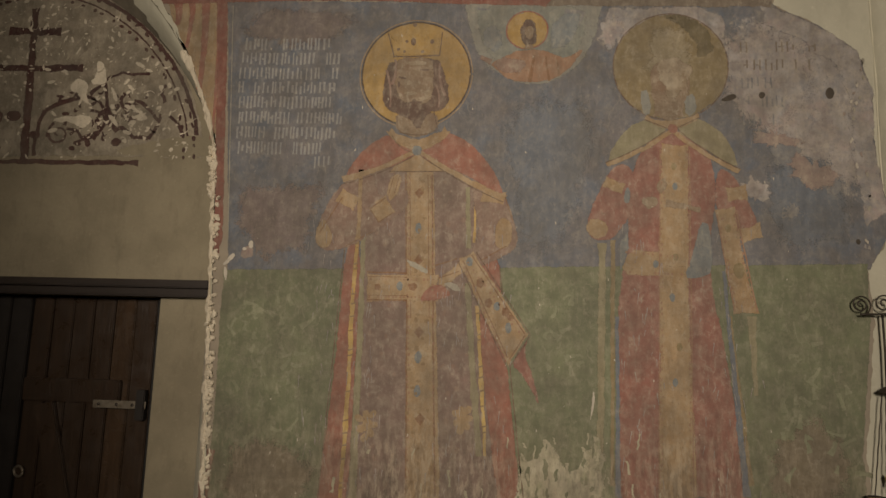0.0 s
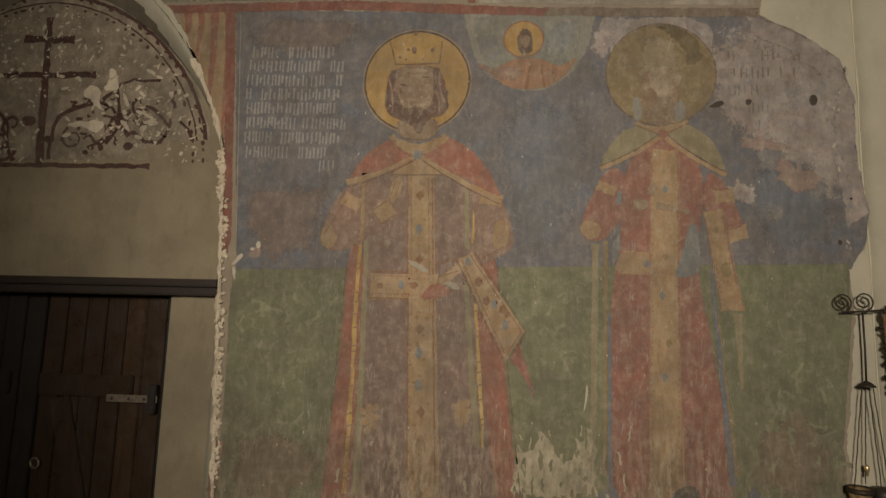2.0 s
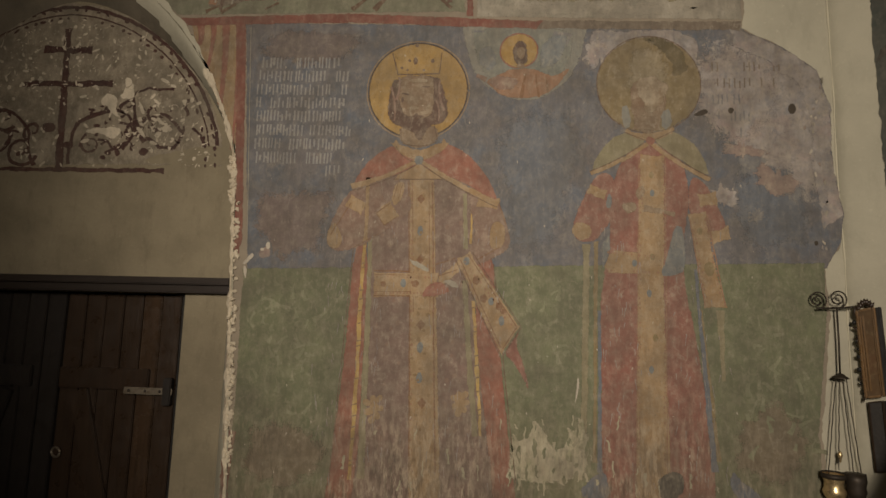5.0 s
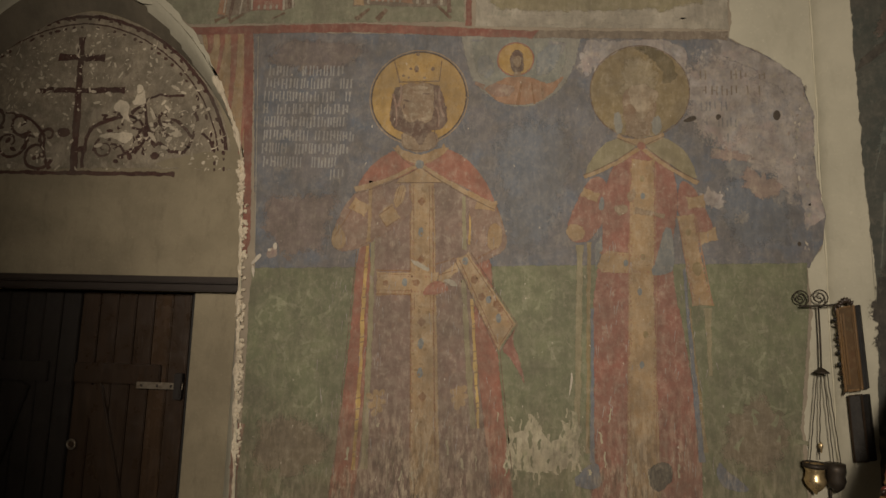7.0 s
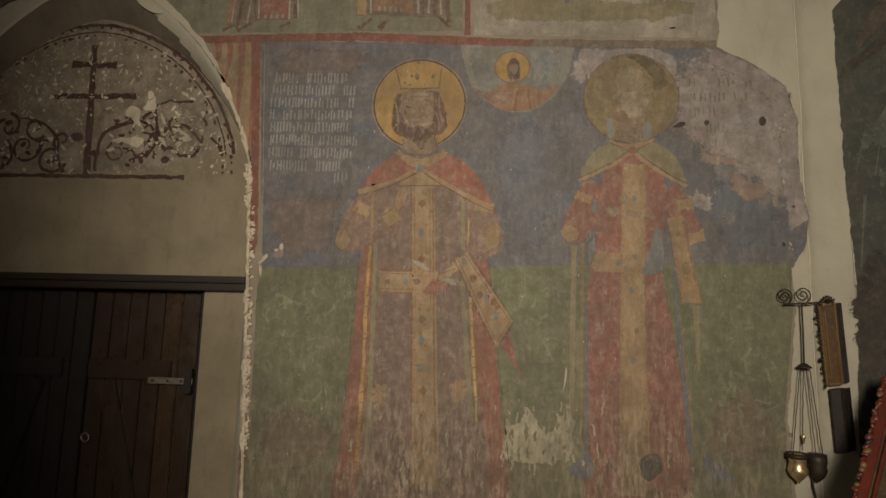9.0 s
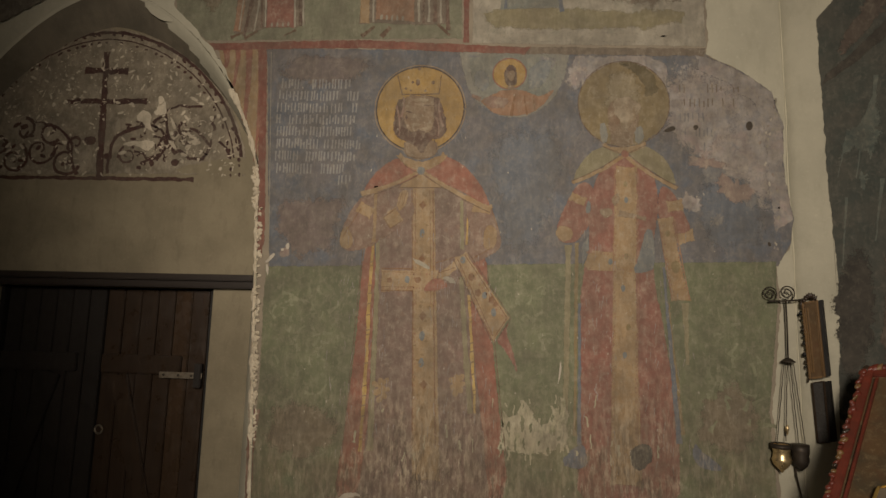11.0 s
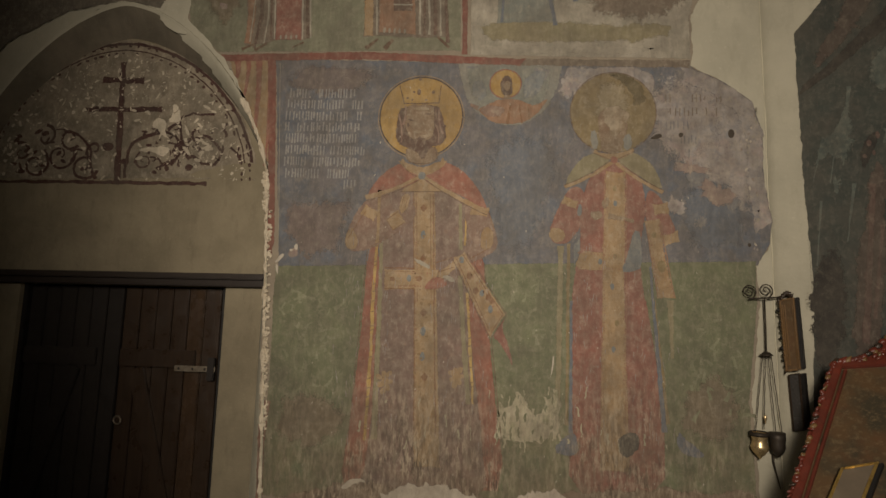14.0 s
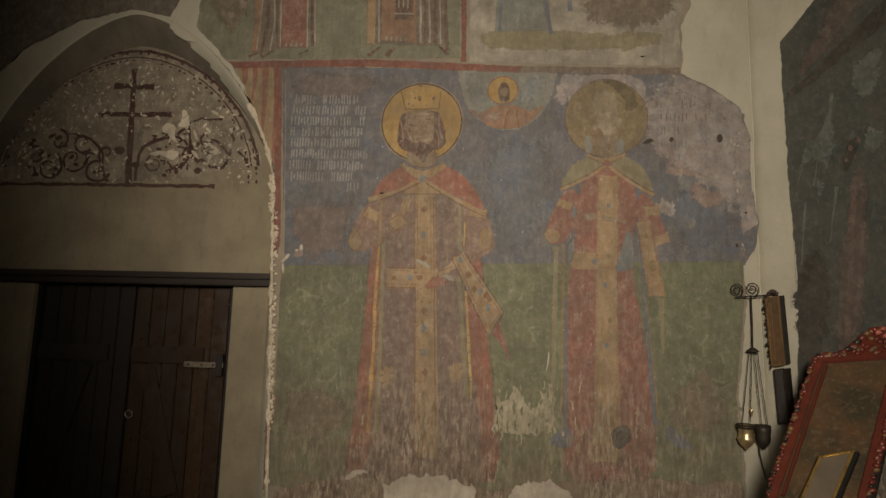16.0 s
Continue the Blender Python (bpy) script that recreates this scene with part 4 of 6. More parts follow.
paint("crown_line", [strip((-0.488, 2.986), (-0.266, 2.989), 0.008), strip((-0.514, 3.104), (-0.485, 2.989), 0.007), strip((-0.256, 3.105), (-0.266, 2.989), 0.006)], 7, LINE, crown)

coat("painted_collar", [(-0.508, 2.621), (-0.454, 2.610), (-0.350, 2.580), (-0.262, 2.621), (-0.207, 2.620), (-0.239, 2.572), (-0.349, 2.534), (-0.461, 2.561)], 9.6, OCHRE, label="ochre collar band", rough=0.005)
cloak = coat("painted_cloak", [soften([(-0.674, 2.117), (-0.595, 2.118), (-0.595, 1.658), (-0.603, 0.979), (-0.602, 0.664), (-0.790, 0.653), (-0.727, 1.166), (-0.692, 1.656)], 1), soften([(-0.071, 2.074), (0.027, 2.075), (0.046, 1.775), (0.100, 1.296), (0.176, 0.711), (-0.010, 0.700), (-0.047, 1.432)], 1)], 2, RED, label="red painted cloak hanging at both sides")
hem = paint("cloak_hem", [strip((-0.619, 2.119), (-0.630, 1.803), 0.020, 0.022), strip((-0.628, 1.816), (-0.633, 1.274), 0.024, 0.026), strip((-0.634, 1.286), (-0.643, 0.955), 0.024, 0.020), strip((-0.082, 2.312), (-0.086, 2.100), 0.014), strip((-0.067, 1.816), (-0.043, 1.468), 0.018, 0.022), strip((-0.044, 1.492), (-0.021, 1.179), 0.022, 0.016)], 6, GLINT, cloak, "gilded cloak edging", rough=0.005)
paint("hem_stitch", [strip((a[0] + (b[0] - a[0]) * t - 0.011, a[1] + (b[1] - a[1]) * t), (a[0] + (b[0] - a[0]) * t + 0.011, a[1] + (b[1] - a[1]) * t + 0.006), 0.007, n=2) for a, b, n_ in (((-0.618, 2.106), (-0.639, 0.984), 26), ((-0.065, 1.804), (-0.021, 1.191), 14)) for t in [(i + 0.5 + 0.4 * math.sin(i * 7.7)) / n_ for i in range(n_) if math.sin(i * 4.3) > -0.3]], 8, OCHRE_DARK, cloak, rough=0.003, feather=0.004)
paint("cloak_lining", [strip((-0.592, 2.119), (-0.586, 1.650), 0.026, 0.032), strip((-0.587, 1.663), (-0.590, 0.958), 0.032, 0.042), strip((-0.120, 2.352), (-0.109, 2.074), 0.022, 0.026), strip((-0.113, 1.918), (-0.072, 1.418), 0.032, 0.036), strip((-0.073, 1.442), (-0.048, 1.178), 0.036, 0.03)], 5, OLIVE, cloak, rough=0.006)
robe = coat("painted_robe", soften([(-0.595, 2.463), (-0.353, 2.518), (-0.104, 2.465), (-0.059, 2.125), (-0.056, 1.673), (0.010, 1.199), (0.084, 0.575), (-0.672, 0.526), (-0.602, 1.172), (-0.579, 1.659), (-0.599, 2.092)], 1), 4, PURPLE, label="long brown-purple painted robe")
sleeves = [soften([(-0.575, 2.436), (-0.729, 2.368), (-0.838, 2.115), (-0.776, 2.042), (-0.650, 2.065), (-0.508, 2.158), (-0.371, 2.272), (-0.411, 2.367), (-0.524, 2.303), (-0.537, 2.356)]), soften([(-0.104, 2.438), (0.054, 2.333), (0.112, 2.153), (0.107, 2.076), (0.018, 2.019), (-0.082, 1.977), (-0.104, 2.073), (-0.060, 2.138), (-0.098, 2.280)])]
paint("sleeve", sleeves, 7, SLEEVE, robe)
paint("sleeve_trim", [strip((-0.716, 2.315), (-0.629, 2.270), 0.071), strip((-0.058, 2.319), (0.050, 2.302), 0.060), strip((-0.524, 2.298), (-0.474, 2.219), 0.060), soften([(-0.822, 2.095), (-0.811, 2.176), (-0.774, 2.209), (-0.726, 2.118), (-0.745, 2.064), (-0.794, 2.063)]), soften([(0.002, 2.080), (0.001, 2.169), (0.031, 2.222), (0.083, 2.197), (0.089, 2.118), (0.054, 2.066)]), strip((-0.615, 2.436), (-0.616, 2.104), 0.023)], 8, OCHRE, robe)
paint("sleeve_line", [strip((-0.672, 2.075), (-0.549, 2.145), 0.004), strip((-0.797, 2.136), (-0.699, 2.302), 0.005), strip((0.086, 2.199), (0.049, 2.307), 0.005), strip((-0.057, 2.018), (0.057, 2.086), 0.006)], 9, SIENNA, robe)
panel = paint("central_panel", strip((-0.341, 2.464), (-0.279, 0.818), 0.131, 0.156), 6, OCHRE, robe, "ochre central band with painted jewels")
paint("panel_edge", [strip((-0.408, 2.413), (-0.380, 1.758), 0.007), strip((-0.380, 1.771), (-0.358, 0.997), 0.008), strip((-0.387, 2.413), (-0.362, 1.758), 0.004), strip((-0.285, 2.413), (-0.261, 1.761), 0.007), strip((-0.264, 1.774), (-0.232, 1.004), 0.008), strip((-0.304, 2.413), (-0.279, 1.760), 0.004)], 7, SIENNA, robe, rough=0.003)
paint("jewel_blue", [oval(p, 0.017, 0.027, 16) for p in ((-0.341, 2.163), (-0.323, 1.441), (-0.322, 1.587))], 7, JEWEL, robe, rough=0.003, feather=0.006)
paint("jewel_red", [oval(p, 0.022, 0.027, 4) for p in ((-0.341, 2.326), (-0.334, 2.018), (-0.323, 1.696), (-0.306, 1.323))], 7, SIENNA, robe, rough=0.003, feather=0.006)
rnd = random.Random(77)
paint("panel_scroll", [oval((x + rnd.gauss(0, 0.02), z + rnd.gauss(0, 0.02)), rnd.uniform(0.006, 0.012), rnd.uniform(0.006, 0.012), 7) for x, z in [(-0.345 + 0.03 * t, 2.41 - 1.5 * t) for t in [i / 34 for i in range(34)]]], 8, OCHRE_DARK, robe, rough=0.003, feather=0.006)
marks = [(rnd.choice((-0.49, -0.17)) + rnd.uniform(-0.07, 0.07), rnd.uniform(1.0, 2.38)) for _ in range(130)]
marks = [p for k, p in enumerate(marks) if all(math.dist(p, q) > 0.04 for q in marks[:k])]
paint("robe_damask", [oval(p, rnd.uniform(0.006, 0.014), rnd.uniform(0.008, 0.018), 7, turn=rnd.uniform(-40, 40)) for p in marks], 5, SLEEVE, robe, "faint damask marks in the robe", rough=0.004, feather=0.006)
for c0, c1 in (((-0.539, 1.290), 0.060), ((-0.121, 1.331), 0.050)):
    paint("hem_ornament", [oval((c0[0] + c1 * 0.62 * math.cos(a) * k, c0[1] + c1 * 0.95 * math.sin(a) * k), 0.022, 0.017, 9, turn=math.degrees(a)) for a, k in [(2 * math.pi * j / 7, 1.0 if j % 2 else 0.75) for j in range(7)]] + [oval(c0, 0.022, 0.028, 10)], 6, OCHRE, robe, rough=0.010)
mantle = coat("painted_mantle", [soften([(-0.479, 2.621), (-0.359, 2.529), (-0.391, 2.475), (-0.692, 2.377), (-0.674, 2.447), (-0.606, 2.539)], 1), soften([(-0.241, 2.620), (-0.354, 2.529), (-0.320, 2.475), (-0.121, 2.411), (0.044, 2.302), (0.023, 2.391), (-0.066, 2.523), (-0.167, 2.599)], 1)], 8, RED, label="red shoulder cape with an ochre hem", rough=0.003, feather=0.005)
paint("mantle_hem", [strip((-0.704, 2.387), (-0.359, 2.529), 0.030, 0.025, -0.015), strip((-0.359, 2.529), (0.050, 2.302), 0.025, 0.035, -0.012), strip((-0.490, 2.621), (-0.354, 2.539), 0.035, 0.030, -0.02), strip((-0.354, 2.539), (-0.225, 2.626), 0.030, 0.035, -0.02)], 9, OCHRE, mantle)
paint("yoke", [(-0.457, 2.477), (-0.353, 2.523), (-0.221, 2.464), (-0.194, 2.424), (-0.482, 2.421)], 7, OCHRE, robe)
paint("yoke_line", [strip((-0.487, 2.426), (-0.189, 2.427), 0.006)], 8, LINE, robe)
paint("mantle_line", [strip((-0.697, 2.366), (-0.363, 2.507), 0.005, bow=-0.015), strip((-0.348, 2.507), (0.040, 2.286), 0.005, bow=-0.012), strip((-0.478, 2.599), (-0.358, 2.512), 0.004, bow=-0.02)], 10, LINE, mantle)
paint("clasp", oval((-0.359, 2.526), 0.025, 0.025, 20), 11, JEWEL, mantle, "round blue clasp")
paint("ochre_patch", [soften([(-0.498, 2.319), (-0.485, 2.390), (-0.451, 2.423), (-0.418, 2.396), (-0.437, 2.320), (-0.475, 2.276)]), [(-0.568, 2.249), (-0.498, 2.303), (-0.458, 2.233), (-0.523, 2.187)]], 9, OCHRE, robe, rough=0.006)
paint("patch_line", [strip((-0.568, 2.249), (-0.498, 2.303), 0.006), strip((-0.523, 2.187), (-0.458, 2.233), 0.006), strip((-0.568, 2.249), (-0.523, 2.187), 0.005), strip((-0.459, 2.418), (-0.482, 2.322), 0.004), strip((-0.435, 2.412), (-0.456, 2.323), 0.004)], 10, SIENNA, robe, rough=0.003)
belt = coat("painted_belt", [[(-0.569, 1.952), (-0.243, 1.953), (-0.240, 1.832), (-0.564, 1.825)], [(-0.245, 1.938), (-0.146, 2.016), (-0.120, 1.971), (-0.241, 1.868)]], 9, OCHRE, label="broad ochre belt with painted jewels")
paint("belt_edge", [strip((-0.569, 1.958), (-0.384, 1.957), 0.008), strip((-0.563, 1.833), (-0.380, 1.835), 0.008), strip((-0.560, 1.938), (-0.383, 1.938), 0.004), strip((-0.556, 1.854), (-0.381, 1.856), 0.004), strip((-0.260, 1.993), (-0.162, 2.026), 0.006), strip((-0.245, 1.936), (-0.150, 1.969), 0.006)], 10, SIENNA, belt, rough=0.003)
paint("belt_jewel", [oval((-0.516, 1.892), 0.017, 0.018, 5), oval((-0.356, 1.897), 0.02, 0.02, 5)], 10, SIENNA, belt, rough=0.003, feather=0.006)
paint("belt_gem", [oval((-0.416, 1.899), 0.016, 0.022, 12)], 10, JEWEL, belt, rough=0.003, feather=0.006)
paint("belt_fold", [soften([(-0.328, 1.831), (-0.296, 1.893), (-0.245, 1.915), (-0.195, 1.890), (-0.189, 1.855), (-0.250, 1.828), (-0.294, 1.837)], 1)], 11, RED, belt, rough=0.006)
paint("belt_tip", [soften([(-0.397, 2.022), (-0.344, 2.012), (-0.280, 1.966), (-0.305, 1.950), (-0.375, 1.991)]), soften([(-0.226, 1.916), (-0.180, 1.924), (-0.143, 1.897), (-0.148, 1.876), (-0.184, 1.880)])], 11, PALE, belt, rough=0.008, feather=0.014)
sash = coat("painted_sash", [(-0.154, 2.026), (-0.089, 2.063), (0.160, 1.699), (0.073, 1.561), (-0.033, 1.753)], 10, OCHRE, label="hanging ochre sash end with painted jewels")
paint("sash_edge", [strip((-0.098, 2.045), (0.142, 1.699), 0.006), strip((-0.135, 2.016), (0.070, 1.595), 0.006), strip((0.142, 1.694), (0.078, 1.59), 0.006)], 11, SIENNA, sash, rough=0.003)
paint("sash_line", [strip((-0.078, 2.058), (0.165, 1.699), 0.005), strip((-0.158, 2.016), (0.066, 1.556), 0.005), strip((0.165, 1.694), (0.078, 1.556), 0.006)], 12, LINE, sash)
paint("sash_jewel", [oval(p, 0.02, 0.024, 5) for p in ((-0.057, 1.919), (0.057, 1.794), (-0.019, 1.830))] + [oval((0.078, 1.769), 0.016, 0.014, 7)], 12, SIENNA, sash, rough=0.003, feather=0.006)
paint("sash_gem", [oval((-0.105, 2.014), 0.017, 0.02, 12), oval((0.019, 1.818), 0.015, 0.02, 12), oval((0.071, 1.724), 0.015, 0.024, 12)], 12, JEWEL, sash, rough=0.003, feather=0.006)
coat("sash_tail", soften([(0.160, 1.699), (0.073, 1.561), (0.134, 1.529), (0.215, 1.371), (0.185, 1.516), (0.141, 1.616)]), 8, ROSE, label="red painted tail of the sash")
coat("robe_outline", [strip((-0.677, 2.064), (-0.744, 0.919), 0.006), strip((0.028, 1.999), (0.146, 0.965), 0.006)], 5, LINE)

# the crowned woman
halo = coat("painted_halo", oval((0.788, 2.922), 0.257, 0.252, 72), 3, DULL, label="large darkened ochre painted halo")
paint("halo_rim", ring((0.788, 2.922), 0.254, 0.006, n=80), 4, LINE, halo)
paint("rubbed_crown", soften([(0.697, 3.123), (0.779, 3.141), (0.883, 3.111), (0.893, 2.942), (0.875, 2.835), (0.696, 2.831), (0.679, 2.972)], 1), 4, RUBBED, halo, "rubbed painted crown", rough=0.02, feather=0.06)
paint("dark_rub", [soften([(0.754, 3.169), (0.855, 3.173), (0.965, 3.104), (0.999, 2.995), (0.911, 2.942), (0.890, 3.078), (0.803, 3.129)])], 5, STAIN_OLIVE, halo, rough=0.02, feather=0.03)
paint("rubbed_face", [soften([(0.704, 2.958), (0.869, 2.956), (0.874, 2.795), (0.828, 2.662), (0.730, 2.663), (0.691, 2.809)])], 5, SKIN, halo, "rubbed bare patch where the face was", rough=0.012)
paint("rubbed_chalk", soften([(0.719, 2.939), (0.815, 2.981), (0.888, 2.920), (0.855, 2.808), (0.794, 2.766), (0.736, 2.836)]), 6, CHEEK, halo, rough=0.02, feather=0.02)
paint("pendant", [soften([(0.648, 2.802), (0.688, 2.815), (0.704, 2.703), (0.661, 2.682)], 1), soften([(0.844, 2.776), (0.889, 2.794), (0.903, 2.707), (0.851, 2.678)], 1)], 6, HAZE, halo, rough=0.006, feather=0.012)
paint("painted_neck", [(0.712, 2.761), (0.836, 2.760), (0.839, 2.683), (0.706, 2.681)], 6, SKIN, halo, rough=0.006, feather=0.014)
coat("painted_collar", [(0.664, 2.687), (0.713, 2.673), (0.792, 2.668), (0.910, 2.694), (0.900, 2.665), (0.796, 2.633), (0.680, 2.663)], 9.6, OCHRE, label="ochre collar band", rough=0.004)
dress = coat("painted_dress", soften([(0.666, 2.571), (0.791, 2.636), (0.935, 2.570), (0.977, 2.365), (0.951, 2.188), (0.928, 1.990), (0.986, 1.656), (1.045, 1.244), (1.048, 0.678), (0.506, 0.644), (0.540, 1.314), (0.531, 1.690), (0.549, 1.934), (0.589, 2.084), (0.584, 2.363)], 1), 4, ROSE, label="long faded red painted dress")
paint("sleeve", [soften([(0.541, 2.479), (0.470, 2.362), (0.400, 2.195), (0.429, 2.119), (0.517, 2.113), (0.574, 2.184), (0.624, 2.261), (0.627, 2.440)]), soften([(0.975, 2.467), (1.064, 2.403), (1.158, 2.166), (1.109, 2.121), (1.039, 2.140), (0.954, 2.264)])], 5, ROSE, dress)
paint("sleeve_trim", [strip((0.486, 2.383), (0.576, 2.350), 0.055), strip((1.011, 2.327), (1.100, 2.340), 0.065), oval((0.454, 2.170), 0.050, 0.050, 18), strip((1.058, 2.140), (1.153, 2.171), 0.065)], 6, OCHRE, dress, rough=0.008)
panel = paint("central_panel", [strip((0.799, 2.558), (0.779, 1.988), 0.121, 0.136), strip((0.780, 2.012), (0.772, 0.844), 0.126, 0.166)], 7, OCHRE, dress, "ochre central band with painted jewels", rough=0.006)
paint("panel_edge", [strip((0.734, 2.531), (0.695, 1.004), 0.006), strip((0.861, 2.531), (0.835, 1.011), 0.006)], 8, BRICK, dress)
paint("jewel_blue", [oval((x, y), 0.012, 0.018, 12) for x, y in ((0.794, 2.364), (0.771, 1.872), (0.772, 1.513), (0.704, 2.016))], 8, JEWEL, dress)
paint("jewel_red", [oval((x, y), 0.014, 0.018, 6) for x, y in ((0.791, 2.454), (0.790, 2.049), (0.794, 1.662))], 8, DULL, dress)
paint("ochre_patch", [soften([(0.706, 2.363), (0.749, 2.410), (0.769, 2.364), (0.734, 2.317)]), soften([(0.637, 2.307), (0.710, 2.325), (0.734, 2.287), (0.675, 2.251)]), strip((0.753, 2.287), (0.901, 2.258), 0.035, 0.025)], 9, SKIN, dress)
paint("waist_belt", soften([(0.589, 2.084), (0.717, 2.073), (0.836, 2.062), (0.826, 1.959), (0.678, 1.961), (0.554, 1.971)], 1), 6, OCHRE, dress)
paint("blue_gap", [soften([(0.895, 2.205), (0.942, 2.195), (0.948, 1.985), (0.880, 1.955), (0.818, 1.958), (0.862, 2.063)], 1), soften([(0.584, 2.368), (0.608, 2.337), (0.597, 2.281), (0.568, 2.286)]), [(0.586, 2.159), (0.592, 2.084), (0.554, 1.983), (0.551, 2.108)]], 8.6, JEWEL, dress, rough=0.003, feather=0.005)
hang = coat("painted_sash", [(0.959, 2.259), (1.045, 2.274), (1.085, 1.993), (1.128, 1.813), (1.022, 1.808), (0.996, 1.992)], 9, OCHRE, label="hanging ochre sash end with painted jewels")
paint("sash_edge", [strip((0.967, 2.239), (1.027, 1.818), 0.008), strip((1.049, 2.259), (1.119, 1.820), 0.008)], 10, BRICK, hang)
paint("sash_gem", [oval((1.013, 2.177), 0.014, 0.018, 12), oval((1.052, 1.993), 0.024, 0.035, 12)], 10, DULL, hang)
cape = coat("painted_mantle", [soften([(0.693, 2.681), (0.786, 2.623), (0.666, 2.550), (0.506, 2.461), (0.522, 2.539), (0.593, 2.637)], 1), soften([(0.881, 2.688), (0.791, 2.623), (0.922, 2.539), (1.070, 2.432), (1.050, 2.539), (0.981, 2.635)], 1)], 8, OLIVE, label="olive shoulder cape with an ochre hem", rough=0.003, feather=0.005)
paint("mantle_hem", [strip((0.501, 2.461), (0.786, 2.618), 0.025, 0.025, -0.012), strip((0.790, 2.618), (1.070, 2.432), 0.025, 0.025, -0.012), strip((0.673, 2.681), (0.786, 2.634), 0.023, 0.023, -0.008), strip((0.791, 2.633), (0.905, 2.691), 0.023, 0.023, -0.008)], 9, OCHRE, cape)
paint("mantle_line", [strip((0.496, 2.471), (0.766, 2.623), 0.005, bow=-0.012), strip((0.815, 2.623), (1.075, 2.442), 0.005, bow=-0.012), strip((0.668, 2.671), (0.781, 2.623), 0.005), strip((0.795, 2.623), (0.910, 2.680), 0.005)], 10, LINE, cape)
paint("clasp", oval((0.791, 2.626), 0.023, 0.023, 18), 11, RED, cape, "round red clasp")
coat("cloak_edge", [strip((0.478, 2.107), (0.458, 1.082), 0.040, 0.035), strip((1.095, 1.801), (1.100, 1.473), 0.040, 0.020)], 3, OLIVE)
coat("cloak_trim", [strip((0.522, 2.120), (0.509, 1.084), 0.023, 0.020), strip((1.003, 1.798), (1.066, 1.111), 0.023, 0.023)], 5, DULL)
coat("cloak_lining", [strip((0.537, 1.787), (0.532, 1.040), 0.018, 0.025), strip((0.987, 1.991), (1.046, 1.066), 0.018, 0.033)], 6, LINING)
coat("painted_shoe", [soften([(0.481, 1.020), (0.557, 1.055), (0.589, 0.928), (0.481, 0.908), (0.439, 0.938)]), soften([(1.112, 1.093), (1.174, 1.016), (1.261, 0.973), (1.234, 0.931), (1.115, 0.951)])], 10, LINING, label="blue-grey painted hem tips", rough=0.012)
coat("dark_stain", soften([(0.778, 1.048), (0.904, 1.069), (0.911, 0.942), (0.805, 0.922)]), 11, STAIN, rough=0.014, feather=0.015, label="dark square stain")

# rows of small dots and hatching on the gold bands
rnd = random.Random(17)
dots = []
for p, q, count in (((-0.392, 2.410), (-0.348, 0.997), 60), ((-0.287, 2.411), (-0.231, 1.003), 60), ((-0.561, 1.927), (-0.258, 1.928), 16), ((-0.557, 1.845), (-0.319, 1.851), 14), ((-0.118, 2.017), (0.135, 1.684), 20), ((-0.133, 1.996), (0.063, 1.599), 20), ((0.744, 2.531), (0.705, 1.049), 64), ((0.852, 2.531), (0.827, 1.055), 64), ((0.981, 2.229), (1.037, 1.828), 20), ((1.039, 2.244), (1.106, 1.830), 20), ((0.575, 2.068), (0.819, 2.047), 14), ((0.568, 1.979), (0.817, 1.973), 14)):
    for i in range(count):
        if rnd.random() < 0.75:
            t = (i + 0.5) / count
            dots.append(oval((p[0] + (q[0] - p[0]) * t + rnd.gauss(0, 0.003), p[1] + (q[1] - p[1]) * t), rnd.uniform(0.003, 0.006), rnd.uniform(0.004, 0.008), 7))
tagged(coat("pearl_pattern", dots, 12, BRICK, label="rows of small painted dots on the gold bands", rough=0.002, step=0.01, joined=True), kind="stuff")
hatch = []
for i in range(260):
    u, v = rnd.choice((((-0.543, 3.278)[0], 0.14), ((-0.201, 3.270)[0], 0.12), ((-0.766, 3.283)[0], 0.06), ((0.014, 3.265)[0], 0.06), ((0.654, 3.250)[0], 0.12), ((0.983, 3.242)[0], 0.12))) [0] + rnd.gauss(0, 0.06), rnd.uniform(0.95, 2.2)
    hatch.append(strip((u, v), (u + rnd.uniform(-0.01, 0.01), v - rnd.uniform(0.015, 0.06)), 0.004, 0.002, 0, 2))
tagged(coat("scratched_paint", hatch, 12, MAUVE, label="fine upright scratches in the robes", rough=0.002, step=0.02, joined=True), kind="stuff")

# losses, holes and chips
coat("nail_hole", [oval((1.468, 2.787), 0.018, 0.026, 14), oval((1.181, 2.781), 0.014, 0.015, 12), oval((1.545, 2.127), 0.010, 0.012, 10), soften([(0.995, 2.759), (1.065, 2.796), (1.079, 2.774), (1.039, 2.753)])], 5, HOLE, rough=0.004, label="dark holes in the plaster")
rnd = random.Random(11)
chips = []
for i in range(110):
    u, v = rnd.uniform(-1.2, 1.5), 0.75 + 2.35 * rnd.random() ** 1.6
    s = rnd.uniform(0.001, 0.003)
    chips.append(oval((u, v), s, s * rnd.uniform(0.8, 3.0), 7, turn=rnd.uniform(-25, 25)))
tagged(coat("chipped_paint", chips, 13, CHALK, joined=True, rough=0.002, step=0.01, label="small pale chips in the paint"), kind="stuff")
